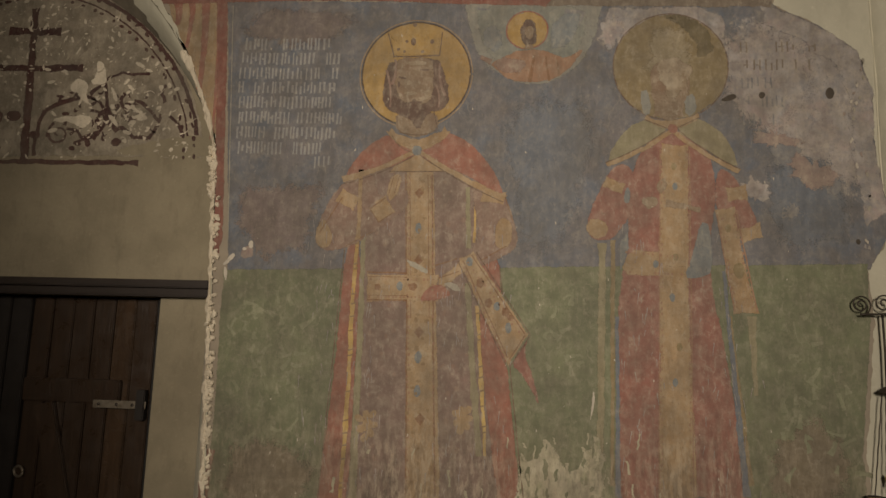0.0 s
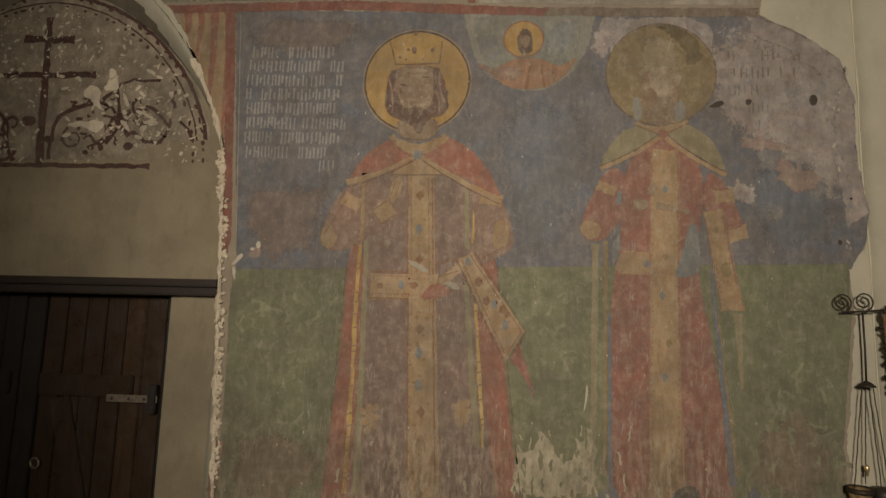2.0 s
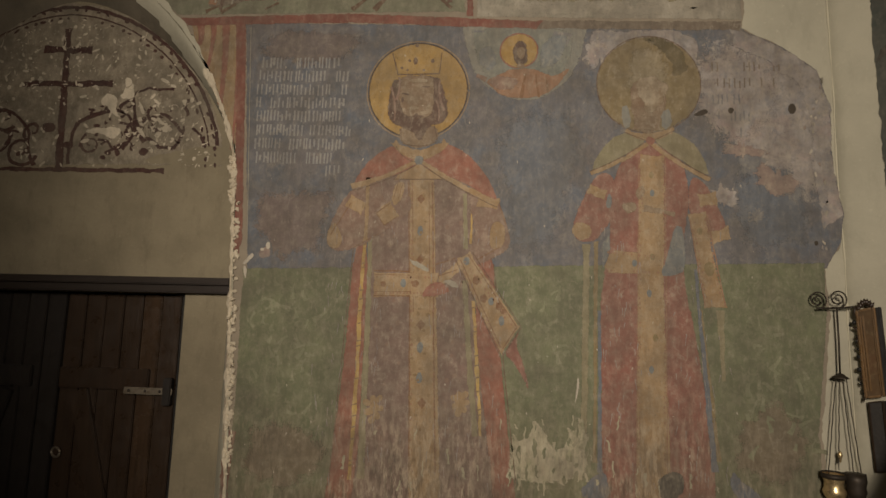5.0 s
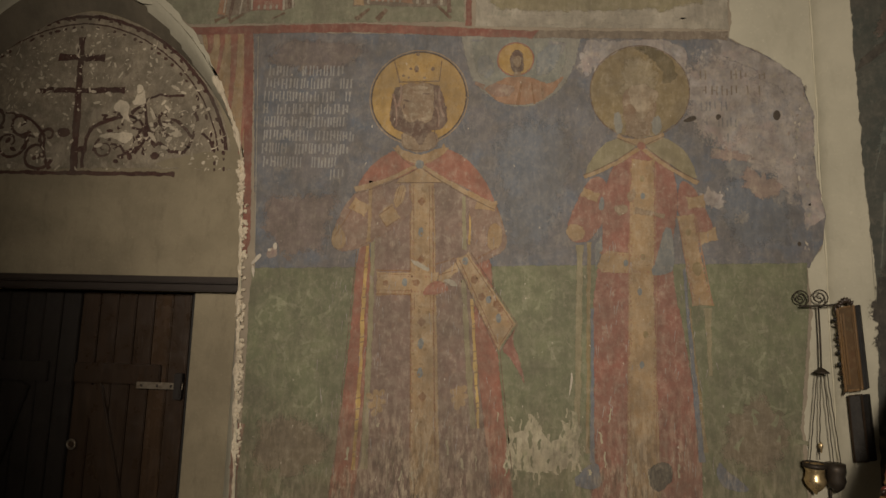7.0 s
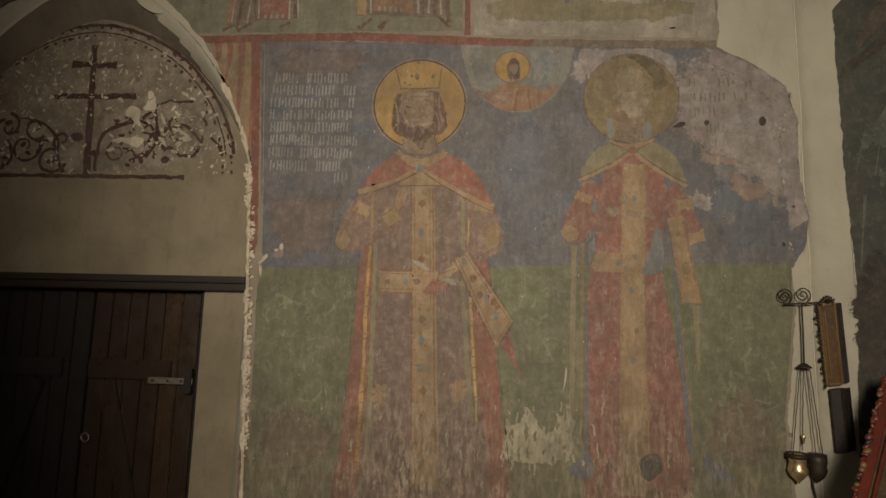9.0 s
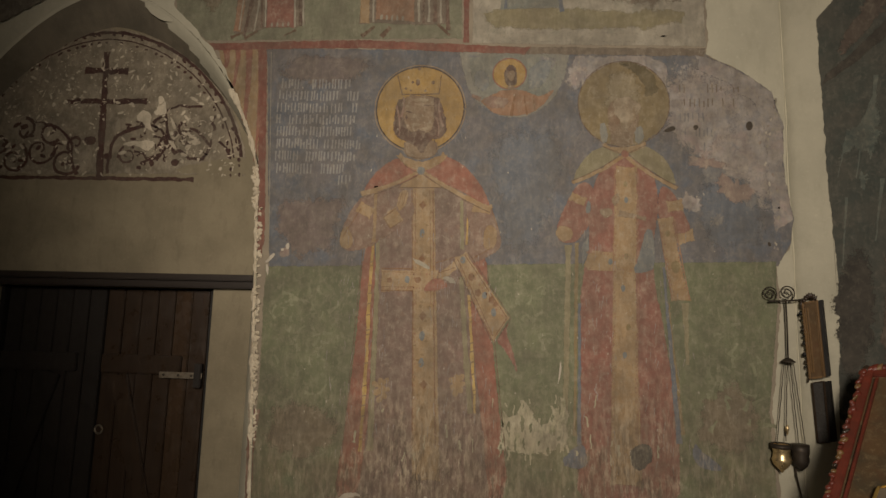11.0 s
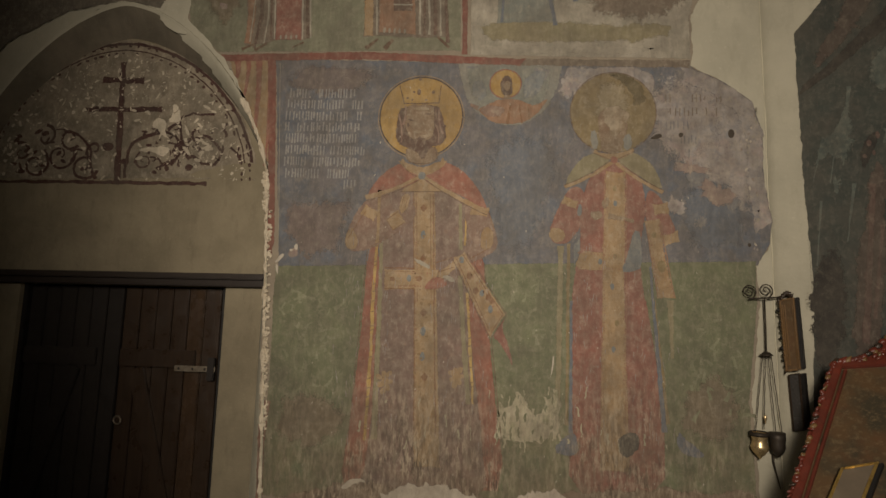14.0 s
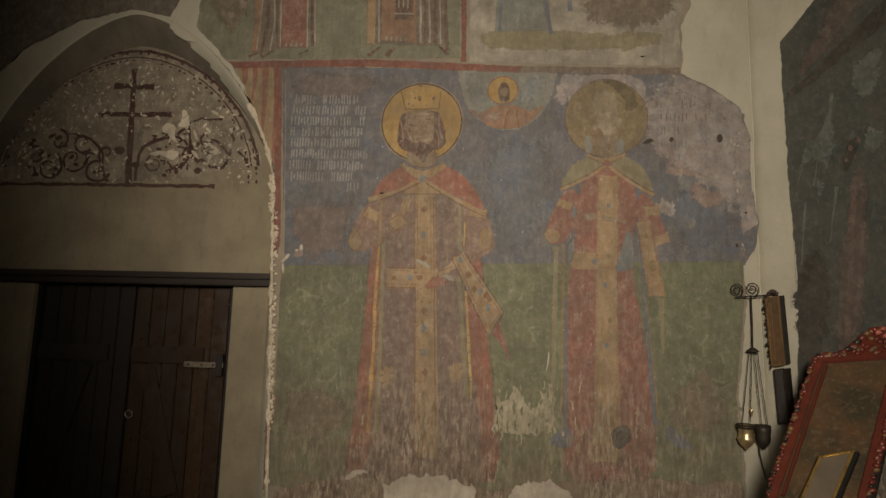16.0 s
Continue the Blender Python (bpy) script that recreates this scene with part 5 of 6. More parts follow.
coat("white_drip", [soften([(0.431, 1.473), (0.443, 1.454), (0.431, 1.379), (0.416, 1.327)]), soften([(-1.243, 1.977), (-1.220, 1.956), (-1.221, 1.898), (-1.239, 1.924)]), soften([(-1.254, 1.976), (-1.205, 2.041), (-1.182, 2.025), (-1.227, 1.977)]), oval((-1.118, 2.076), 0.012, 0.018, 10), oval((-1.149, 2.057), 0.01, 0.008, 10)], 13, CHALK, rough=0.006)
rnd = random.Random(90)
for k in range(26):
    v = rnd.uniform(2.1, 2.95)
    u = 1.60 + 0.03 * math.sin(v * 9) - abs(rnd.gauss(0, 0.025))
    coat("edge_flake", soften([(u + 0.009 * r * math.cos(t), v + 0.014 * r * math.sin(t)) for t, r in [(2 * math.pi * j / 7, rnd.uniform(0.3, 1.3)) for j in range(7)]], 1), 13 + k % 2, (PALE, MAUVE, PINK, CHALK)[k % 4], rough=0.008, feather=0.006, step=0.012)
coat("pink_scar", [soften([(-1.173, 2.057), (-1.115, 2.079), (-1.100, 2.016), (-1.153, 1.999)])], 3, PINK, rough=0.01)

# ---- crumbling edge between niche and painting ----
edge = thing("broken_plaster_edge", "crumbling white lime plaster along the niche edge", "plaster edge", (-1.3, W, 2.0), kind="structure")
bm = bmesh.new()
line = arch(FRONT[0] - 0.012, FRONT[1] - 0.01, 0.0, 60, skew=0.045)[50:]
path = []
for (ax, az), (bx, bz) in zip(line, line[1:]):
    n = max(1, int(math.hypot(bx - ax, bz - az) / 0.02))
    path += [(ax + (bx - ax) * i / n, az + (bz - az) * i / n) for i in range(n)]
rings = []
for i, (x, z) in enumerate(path):
    a, b = path[max(0, i - 1)], path[min(len(path) - 1, i + 1)]
    d = Vector((b[0] - a[0], 0, b[1] - a[1])).normalized()
    side_ = Vector((d.z, 0, -d.x))
    wide = 0.010 + 0.020 * max(-0.3, noise.noise((i * 0.21, 0, 3.0))) + (0.014 * max(0, (z - 2.6)) if z > 2.6 else 0)
    row = []
    for k in range(8):
        ang = 2 * math.pi * k / 8
        lump = 1 + 0.8 * noise.noise((x * 60, z * 60, k * 1.3)) + 0.4 * noise.noise((x * 150, z * 150, k))
        row.append(bm.verts.new(Vector((x, W + 0.002, z)) - side_ * wide * math.cos(ang) * lump * 1.0 + Vector((0, -0.012 * math.sin(ang) * lump, 0))))
    rings.append(row)
for a, b in zip(rings, rings[1:]):
    for k in range(8):
        bm.faces.new((a[k], a[(k + 1) % 8], b[(k + 1) % 8], b[k]))
ob = link("crumbled_rim", bm, CRUMB, edge)
ob.matrix_parent_inverse = Matrix.Translation(edge.location).inverted()
bm = bmesh.new()
rnd = random.Random(4)
for i in range(200):
    z = rnd.uniform(0.95, 2.55)
    x = AXIS + FRONT[0] + 0.045 * (SPRING - z) - 0.003 + rnd.uniform(-0.012, 0.022) - (0.02 if z > 2.3 else 0)
    m = pose(x, W - rnd.uniform(-0.002, 0.012), z, rnd.uniform(0, 360), rnd.uniform(0, 360), rnd.uniform(0, 360)) @ Matrix.Diagonal((rnd.uniform(0.6, 1.6), rnd.uniform(0.4, 1), rnd.uniform(0.5, 1.2), 1))
    bmesh.ops.create_icosphere(bm, subdivisions=1, radius=rnd.uniform(0.006, 0.017), matrix=m)
ob = tagged(link("plaster_lump", bm, CRUMB, edge), kind="stuff")
ob.matrix_parent_inverse = Matrix.Translation(edge.location).inverted()
band_in = [curve((AXIS, SPRING), FRONT[0], FRONT[1], radians(d)) for d in range(30, 111, 3)]
band_out = []
for d in range(107, 32, -3):
    k = min(1.0, (d - 30) / 45)
    band_out.append(curve((AXIS + 0.03 * k, SPRING + 0.02 * k), FRONT[0] + 0.01 + 0.012 * k, FRONT[1] + 0.01 + 0.035 * k, radians(d)))
coat("pale_arch_band", band_in + band_out, 6, WHITE, label="pale replastered band round the arch", rough=0.01)
coat("pale_spur", soften([(-2.173, 3.620), (-2.033, 3.866), (-2.064, 4.121), (-1.933, 4.117), (-1.925, 3.738), (-1.951, 3.574), (-1.916, 3.451), (-2.049, 3.494)]), 6, WHITE, rough=0.01)
coat("sooty_spandrel", [(-3.826, 4.220), (-2.076, 4.164), (-2.058, 3.825), (-2.137, 3.655), (-2.397, 3.71), (-2.766, 3.655), (-3.162, 3.455), (-3.646, 2.98)], 7, DARK_REGISTER, label="dark remains of the upper painting", rough=0.01)

# ---- the lunette over the door ----
lunette = thing("lunette_painting", "peeling niche painting with a dark red double cross and scrollwork", "fresco", (AXIS, W + DEEP, 2.8))


def brush(name, outlines, level, material, label="", **more):
    before = set(bpy.data.objects)
    ob = paint(name, outlines, level, material, lunette, label, where=on_lunette, **more)
    for o in set(bpy.data.objects) - before:
        o.matrix_parent_inverse = Matrix.Translation(lunette.location).inverted()
    return ob


cx = (-2.429, 3.012)[0]
foot = (-2.386, 2.522)[1]
LUN = (0.985, 0.97)
brush("lunette_ground", [curve((cx, foot), LUN[0], LUN[1], a, 1.85) for a in [math.pi * i / 40 for i in range(41)]], 1, LUNETTE, "rough grey lunette plaster", rough=0.01)
brush("lower_scar", soften([(-1.977, 2.540), (-1.706, 2.611), (-1.442, 2.651), (-1.387, 2.543), (-1.541, 2.511)]), 2, NICHE, rough=0.015)
brush("arch_line", [[curve((cx, foot), r * LUN[0], r * LUN[1], a, 1.85) for a in [math.pi * (2 + i) / 44 for i in range(41)]] + [curve((cx, foot), (r - w) * LUN[0], (r - w) * LUN[1], a, 1.85) for a in [math.pi * (42 - i) / 44 for i in range(41)]] for r, w in ((0.985, 0.026), (0.93, 0.012))], 2, MAROON, "dark brush lines following the arch", rough=0.012)
brush("base_line", strip((-3.581, 2.500), (-1.775, 2.494), 0.026, 0.03, 0.004), 3, MAROON, "dark red ground line", rough=0.008)
brush("cross_post", strip((-2.429, 3.334), (-2.391, 2.490), 0.044, 0.054), 4, MAROON, "dark red painted cross post", rough=0.007)
brush("cross_arm", [strip((-2.561, 3.207), (-2.266, 3.200), 0.046), strip((-2.668, 3.001), (-2.124, 2.998), 0.042), oval((-2.475, 2.745), 0.045, 0.032, 14), oval((-2.349, 2.641), 0.03, 0.025, 14)], 5, MAROON, "dark red painted cross arm", rough=0.009)
curls = []
for path, wide in (
        (((-2.338, 2.530), (-2.344, 2.622), (-2.331, 2.712), (-2.307, 2.769), (-2.237, 2.805), (-2.124, 2.841)), 0.030),
        (((-2.099, 2.841), (-2.017, 2.816), (-1.966, 2.740), (-1.886, 2.678), (-1.815, 2.624), (-1.736, 2.618), (-1.700, 2.677), (-1.683, 2.748)), 0.022),
        (((-2.001, 2.919), (-1.964, 2.949), (-1.911, 2.970), (-1.837, 2.960), (-1.758, 2.962)), 0.017),
        (((-2.070, 2.853), (-1.997, 2.913), (-1.971, 2.785), (-1.947, 2.731)), 0.026),
        (((-1.881, 2.860), (-1.902, 2.821), (-1.860, 2.767), (-1.854, 2.713), (-1.814, 2.731)), 0.024),
        (((-1.829, 2.821), (-1.772, 2.796), (-1.719, 2.748), (-1.686, 2.712)), 0.022),
        (((-1.634, 2.736), (-1.590, 2.700), (-1.559, 2.630)), 0.020),
        (((-2.178, 2.672), (-2.108, 2.654), (-2.086, 2.625), (-1.999, 2.654)), 0.018),
        (((-2.125, 2.589), (-2.074, 2.619), (-2.009, 2.636), (-1.974, 2.702), (-1.984, 2.744), (-2.060, 2.768)), 0.020),
        (((-1.665, 2.807), (-1.688, 2.855), (-1.668, 2.903)), 0.022)):
    for k, (p, q) in enumerate(zip(path, path[1:])):
        curls.append(strip(p, q, wide * rnd.uniform(0.7, 1.15), wide * rnd.uniform(0.7, 1.15), rnd.uniform(-0.006, 0.006), 5))
curls.append(spiral((-2.218, 2.649), 0.062, 1.4, 0.017, 120, 1))
curls += [oval((-1.905, 2.601), 0.028, 0.022, 12), oval((-2.113, 2.595), 0.022, 0.014, 12), oval((-1.945, 2.713), 0.03, 0.026, 12), oval((-1.916, 2.785), 0.016, 0.02, 12), oval((-2.193, 2.751), 0.022, 0.012, 12)]
for _ in range(34):
    u, v = rnd.choice((0.24, 0.34, 0.42, 0.5, 0.58)) + rnd.gauss(0, 0.05), rnd.uniform(0.08, 0.34)
    t, long = rnd.uniform(0, math.pi), rnd.uniform(0.02, 0.055)
    curls.append(strip((cx + u, foot + v), (cx + u + long * math.cos(t), foot + v + long * math.sin(t)), rnd.uniform(0.010, 0.024), 0.008, rnd.uniform(-0.012, 0.012), 5))
for o in (-1,):
    for dx, dz, r, turns, start in ((0.20, 0.09, 0.10, 1.3, 200), (0.38, 0.16, 0.11, 1.2, 160), (0.55, 0.10, 0.10, 1.4, 120), (0.32, 0.28, 0.08, 1.1, 220), (0.50, 0.29, 0.08, 1.0, 90), (0.66, 0.18, 0.07, 1.1, 60), (0.14, 0.2, 0.06, 1.0, 300)):
        curls.append(spiral((cx + o * dx, foot + dz), r, turns, 0.026, start if o == 1 else 180 - start, o))
    curls.append(strip((cx + o * 0.11, foot), (cx + o * 0.16, foot + 0.19), 0.028, 0.02, -o * 0.02))
    curls.append(strip((cx + o * 0.16, foot + 0.19), (cx + o * 0.45, foot + 0.34), 0.026, 0.012, o * 0.05))
brush("scrollwork", curls, 3, MAROON, "dark red painted scrollwork", rough=0.012)
rnd = random.Random(8)
leaves = [oval((cx + sx * rnd.uniform(0.16, 0.72), foot + rnd.uniform(0.04, 0.34)), rnd.uniform(0.012, 0.035), rnd.uniform(0.008, 0.02), 12, turn=rnd.uniform(0, 180)) for sx in (1, -1) for _ in range(8 if sx == 1 else 26)]
brush("painted_leaf", leaves, 4, MAROON, rough=0.01, step=0.012)
patches = []
for dx, dz, size, count in ((0.46, 0.20, 0.05, 4), (0.40, 0.32, 0.04, 3), (0.58, 0.23, 0.06, 5), (0.66, 0.20, 0.06, 5), (-0.5, 0.12, 0.08, 4), (-0.17, 0.1, 0.06, 4), (-0.75, 0.14, 0.07, 4), (0.68, 0.12, 0.05, 3)):
    for _ in range(count):
        c = (cx + dx + rnd.gauss(0, size * 0.5), foot + dz + rnd.gauss(0, size * 0.4))
        corners = [(c[0] + r * math.cos(t), c[1] + r * math.sin(t)) for t, r in [(2 * math.pi * k / 7, size * rnd.uniform(0.07, 0.40) * (1.3 if k % 2 else 0.6)) for k in range(7)]]
        patches.append(soften(corners, 1))
for shape in (((-2.182, 2.915), (-2.154, 2.939), (-2.104, 2.932), (-2.080, 2.883), (-2.082, 2.822), (-2.051, 2.792), (-2.101, 2.804), (-2.125, 2.847), (-2.185, 2.884)),
              ((-2.054, 3.036), (-2.017, 3.035), (-2.004, 2.980), (-1.974, 2.931), (-2.008, 2.901), (-2.083, 2.914), (-2.052, 2.962)),
              ((-2.257, 2.721), (-2.211, 2.745), (-2.143, 2.738), (-2.096, 2.756), (-2.045, 2.738), (-2.057, 2.690), (-2.110, 2.672), (-2.157, 2.702), (-2.224, 2.703)),
              ((-1.965, 2.900), (-1.938, 2.876), (-1.914, 2.821), (-1.937, 2.815)),
              ((-1.972, 2.743), (-1.936, 2.743), (-1.894, 2.689), (-1.917, 2.684)),
              ((-1.815, 2.743), (-1.761, 2.748), (-1.746, 2.719), (-1.793, 2.707)),
              ((-1.716, 2.898), (-1.674, 2.903), (-1.688, 2.855))):
    patches.append(soften(list(shape), 1))
brush("flaked_patch", patches, 5, FLAKE, "pale flaked plaster patches", rough=0.022, step=0.012)
pecks = []
for i in range(620):
    a, r = math.pi * rnd.random(), rnd.random() ** 0.4
    s = 0.002 + 0.011 * rnd.random() ** 3
    pecks.append(oval((cx + 0.92 * r * math.cos(a), foot + 0.87 * r * math.sin(a)), s * rnd.uniform(0.8, 2.4), s * rnd.uniform(0.6, 1.1), 7, turn=rnd.uniform(-80, 80)))
tagged(brush("pecked_plaster", pecks, 6, FLAKE, "small pale pick marks", joined=True, rough=0.002, step=0.008), kind="stuff")

beads = []
for r in (0.955, 0.90):
    for i in range(46):
        a = math.pi * (i + rnd.uniform(-0.3, 0.3)) / 46
        if rnd.random() < 0.8:
            beads.append(oval(curve((cx, foot), r * LUN[0], r * LUN[1], a, 1.85), rnd.uniform(0.008, 0.022), rnd.uniform(0.006, 0.012), 8, turn=math.degrees(a) + 90 + rnd.uniform(-25, 25)))
brush("arch_bead", beads, 3, MAROON, "broken dark dabs along the arch line", rough=0.008, step=0.012)
scrapes = []
for i in range(90):
    a, r = rnd.uniform(0.05, 2.6), 0.55 + 0.42 * rnd.random()
    u, v = cx + 0.95 * r * math.cos(a), foot + 0.9 * r * math.sin(a)
    t, long = rnd.gauss(0.7, 0.5), rnd.uniform(0.015, 0.06)
    scrapes.append(strip((u, v), (u + long * math.cos(t), v + long * math.sin(t)), rnd.uniform(0.005, 0.016), 0.003, rnd.uniform(-0.012, 0.012), 5))
for k, o in enumerate(scrapes):
    brush("scraped_line", o, 6 + k % 2, NICHE_PALE if k % 3 else FLAKE, rough=0.008, step=0.012, feather=0.008)
# ---- door and lintel ----
lintel = thing("lintel_beam", "dark wooden lintel beam across the niche", "beam", (AXIS, W + DEEP, 1.88))
for z0, z1, y in ((1.828, 1.870, 0.055), (1.870, 1.908, 0.075)):
    ob = box("board", (-3.24, W + DEEP - y, z0), (-1.322, W + DEEP + 0.01, z1), BEAM, lintel, bevel=0.006)
    ob.matrix_parent_inverse = Matrix.Translation(lintel.location).inverted()

MID = -2.29


def leaf(x0, x1, wood, label, seed, lit):
    door = thing("door_leaf", label, "door", ((x0 + x1) / 2, W + DEEP + 0.05, 0), group="double door", kind="")
    inv = Matrix.Translation(door.location).inverted()
    n = 6
    rr = random.Random(seed)
    for i in range(n):
        a, b = x0 + (x1 - x0) * i / n, x0 + (x1 - x0) * (i + 1) / n
        y = W + DEEP + 0.055 + rr.uniform(-0.003, 0.003)
        ob = box("plank", (a + 0.003, y, 0.02), (b - 0.003, y + 0.03, DOOR_TOP - 0.01), OAK_SHEEN if lit and i == n - 2 else wood, door, bevel=0.004)
        ob.matrix_parent_inverse = inv
    for z in (0.42, 1.37):
        ob = box("rail", (x0 + 0.01, W + DEEP + 0.03, z - 0.055), (x1 - 0.14, W + DEEP + 0.056, z + 0.055), wood, door, bevel=0.005)
        ob.matrix_parent_inverse = inv
    m = pose(x0 + 0.24, W + DEEP + 0.043, 0.9, 0, -16 if lit else 16, 0)
    ob = box("brace", (-0.05, -0.012, -0.42), (0.05, 0.012, 0.42), wood, door, bevel=0.005, m=m)
    ob.matrix_parent_inverse = inv
    return door, inv


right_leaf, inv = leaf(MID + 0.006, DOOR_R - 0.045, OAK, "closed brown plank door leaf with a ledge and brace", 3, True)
left_leaf, inv_l = leaf(DOOR_L + 0.035, MID - 0.006, OAK_DARK_SHADED, "closed plank door leaf with shade put into its wood colour", 6, False)
p0, p1 = (-1.899, 1.314), (-1.634, 1.326)
ob = box("strap", (p0[0], W + DEEP + 0.020, p0[1] - 0.018), (p1[0], W + DEEP + 0.028, p0[1] + 0.018), STEEL, right_leaf, "worn steel strap", bevel=0.003)
ob.matrix_parent_inverse = inv
for dx in (0.03, 0.12, 0.2):
    ob = lathe("bolt", [(0.0, 0.004), (0.006, 0.003), (0.008, 0.0)], (0, 0, 0), IRON, right_leaf, sides=10)
    ob.data.transform(pose(p0[0] + dx, W + DEEP + 0.020, p0[1], 90, 0, 0))
    ob.matrix_parent_inverse = inv
ob = box("latch_block", (p1[0] - 0.05, W + DEEP + 0.016, p0[1] - 0.07), (p1[0] - 0.005, W + DEEP + 0.05, p0[1] + 0.07), OAK_DARK_SHADED, right_leaf)
ob.matrix_parent_inverse = inv
q = (-2.256, 0.981)
ob = tube("ring_pull", [(q[0] + 0.030 * math.cos(a), W + DEEP + 0.045 - 0.01 * math.cos(a), q[1] + 0.024 * math.sin(a)) for a in [2 * math.pi * i / 24 for i in range(25)]], 0.006, STEEL, right_leaf, "small steel ring pull")
ob.matrix_parent_inverse = inv
frame_ = thing("door_frame", "black gap and dark wooden door frame", "door frame", (AXIS, W + DEEP, 0), kind="structure")
for a, b in ((DOOR_L, DOOR_L + 0.03), (DOOR_R - 0.03, DOOR_R)):
    ob = box("post", (a, W + DEEP + 0.03, 0), (b, W + DEEP + 0.10, DOOR_TOP), BLACK, frame_, bevel=0.003)
    ob.matrix_parent_inverse = Matrix.Translation(frame_.location).inverted()
ob = box("backing", (DOOR_L, W + DEEP + 0.12, 0), (DOOR_R, W + DEEP + 0.15, DOOR_TOP), BLACK, frame_, bevel=0)
ob.matrix_parent_inverse = Matrix.Translation(frame_.location).inverted()

# ---- dark painting on the splayed wall ----
dark = thing("side_painting", "dark green church fresco with a dim brown robed shape", "fresco", on_side(0.5, 2.0, 0))


def shade(name, outlines, level, material, label="", **more):
    before = set(bpy.data.objects)
    ob = paint(name, outlines, level, material, dark, label, where=on_side, **more)
    for o in set(bpy.data.objects) - before:
        o.matrix_parent_inverse = Matrix.Translation(dark.location).inverted()
    return ob


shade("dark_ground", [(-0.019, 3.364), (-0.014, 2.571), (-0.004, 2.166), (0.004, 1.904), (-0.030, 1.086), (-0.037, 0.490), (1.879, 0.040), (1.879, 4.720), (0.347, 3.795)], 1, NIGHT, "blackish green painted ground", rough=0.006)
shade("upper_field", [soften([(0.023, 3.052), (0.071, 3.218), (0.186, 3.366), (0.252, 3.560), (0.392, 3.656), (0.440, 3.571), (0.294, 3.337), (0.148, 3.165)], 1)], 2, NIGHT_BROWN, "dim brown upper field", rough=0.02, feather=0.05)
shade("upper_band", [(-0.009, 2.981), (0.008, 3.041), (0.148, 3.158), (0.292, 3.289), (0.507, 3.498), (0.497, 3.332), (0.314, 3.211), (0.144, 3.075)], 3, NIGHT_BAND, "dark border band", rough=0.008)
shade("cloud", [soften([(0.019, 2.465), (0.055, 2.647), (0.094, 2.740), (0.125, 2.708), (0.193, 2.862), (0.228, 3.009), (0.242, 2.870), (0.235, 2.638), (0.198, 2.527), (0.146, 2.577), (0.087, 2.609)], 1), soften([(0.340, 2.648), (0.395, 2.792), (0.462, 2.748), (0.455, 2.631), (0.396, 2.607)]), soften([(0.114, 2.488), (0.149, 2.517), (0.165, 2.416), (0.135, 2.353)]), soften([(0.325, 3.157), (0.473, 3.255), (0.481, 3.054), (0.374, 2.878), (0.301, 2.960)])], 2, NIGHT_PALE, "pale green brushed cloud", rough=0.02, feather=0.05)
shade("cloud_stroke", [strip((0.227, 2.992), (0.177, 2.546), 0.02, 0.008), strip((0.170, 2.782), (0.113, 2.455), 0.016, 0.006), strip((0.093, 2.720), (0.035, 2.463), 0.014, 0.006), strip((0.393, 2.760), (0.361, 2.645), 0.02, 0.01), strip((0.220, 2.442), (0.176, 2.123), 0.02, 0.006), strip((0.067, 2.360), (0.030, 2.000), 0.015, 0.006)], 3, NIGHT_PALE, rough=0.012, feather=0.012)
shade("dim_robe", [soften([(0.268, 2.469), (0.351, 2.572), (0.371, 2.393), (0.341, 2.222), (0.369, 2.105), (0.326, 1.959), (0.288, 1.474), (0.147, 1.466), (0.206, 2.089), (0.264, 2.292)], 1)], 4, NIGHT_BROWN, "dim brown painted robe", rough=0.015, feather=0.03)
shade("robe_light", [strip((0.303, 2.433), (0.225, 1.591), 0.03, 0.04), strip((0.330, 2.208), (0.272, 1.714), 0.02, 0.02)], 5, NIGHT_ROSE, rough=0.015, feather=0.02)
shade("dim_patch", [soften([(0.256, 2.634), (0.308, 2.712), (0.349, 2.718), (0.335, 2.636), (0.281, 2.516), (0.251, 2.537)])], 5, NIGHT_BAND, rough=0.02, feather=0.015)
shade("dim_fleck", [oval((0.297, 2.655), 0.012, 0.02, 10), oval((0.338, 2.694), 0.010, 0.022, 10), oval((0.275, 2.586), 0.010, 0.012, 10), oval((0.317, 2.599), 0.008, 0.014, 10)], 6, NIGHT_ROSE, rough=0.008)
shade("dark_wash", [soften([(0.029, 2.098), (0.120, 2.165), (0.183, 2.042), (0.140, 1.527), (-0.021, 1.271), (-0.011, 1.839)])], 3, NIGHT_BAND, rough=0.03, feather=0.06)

# ---- hanging oil lamp on its bracket ----
LY = 2.54


def b3(p, dy=0.0):
    return (p[0], LY + dy, p[1])


lamp = thing("hanging_oil_lamp", "brass hanging oil lamp with chains on a scrolled iron bracket", "oil lamp", b3((1.591, 1.504)))
linv = Matrix.Translation(lamp.location).inverted()


def fit(ob):
    ob.matrix_parent_inverse = linv
    return ob


for c, o in (((1.514, 1.858), 1), ((1.603, 1.864), -1)):
    pts = [(c[0] + o * (0.042 * (1 - 0.85 * t)) * math.cos(-math.pi / 2 + o * 4.1 * math.pi * t * 1.0), LY, c[1] + (0.042 * (1 - 0.85 * t)) * math.sin(-math.pi / 2 + 4.1 * math.pi * t)) for t in [i / 60 for i in range(61)]]
    fit(tube("scroll", pts, 0.0032, IRON, lamp, "thin dark scroll"))
a, b = (1.509, 1.818), (1.718, 1.835)
fit(tube("bracket_arm", [(a[0] + (b[0] - a[0]) * t, LY + 0.0 * t, a[1] + (b[1] - a[1]) * t - 0.004 * math.sin(math.pi * t)) for t in [i / 10 for i in range(11)]], 0.0045, IRON, lamp))
a, b = (1.595, 1.820), (1.591, 1.517)
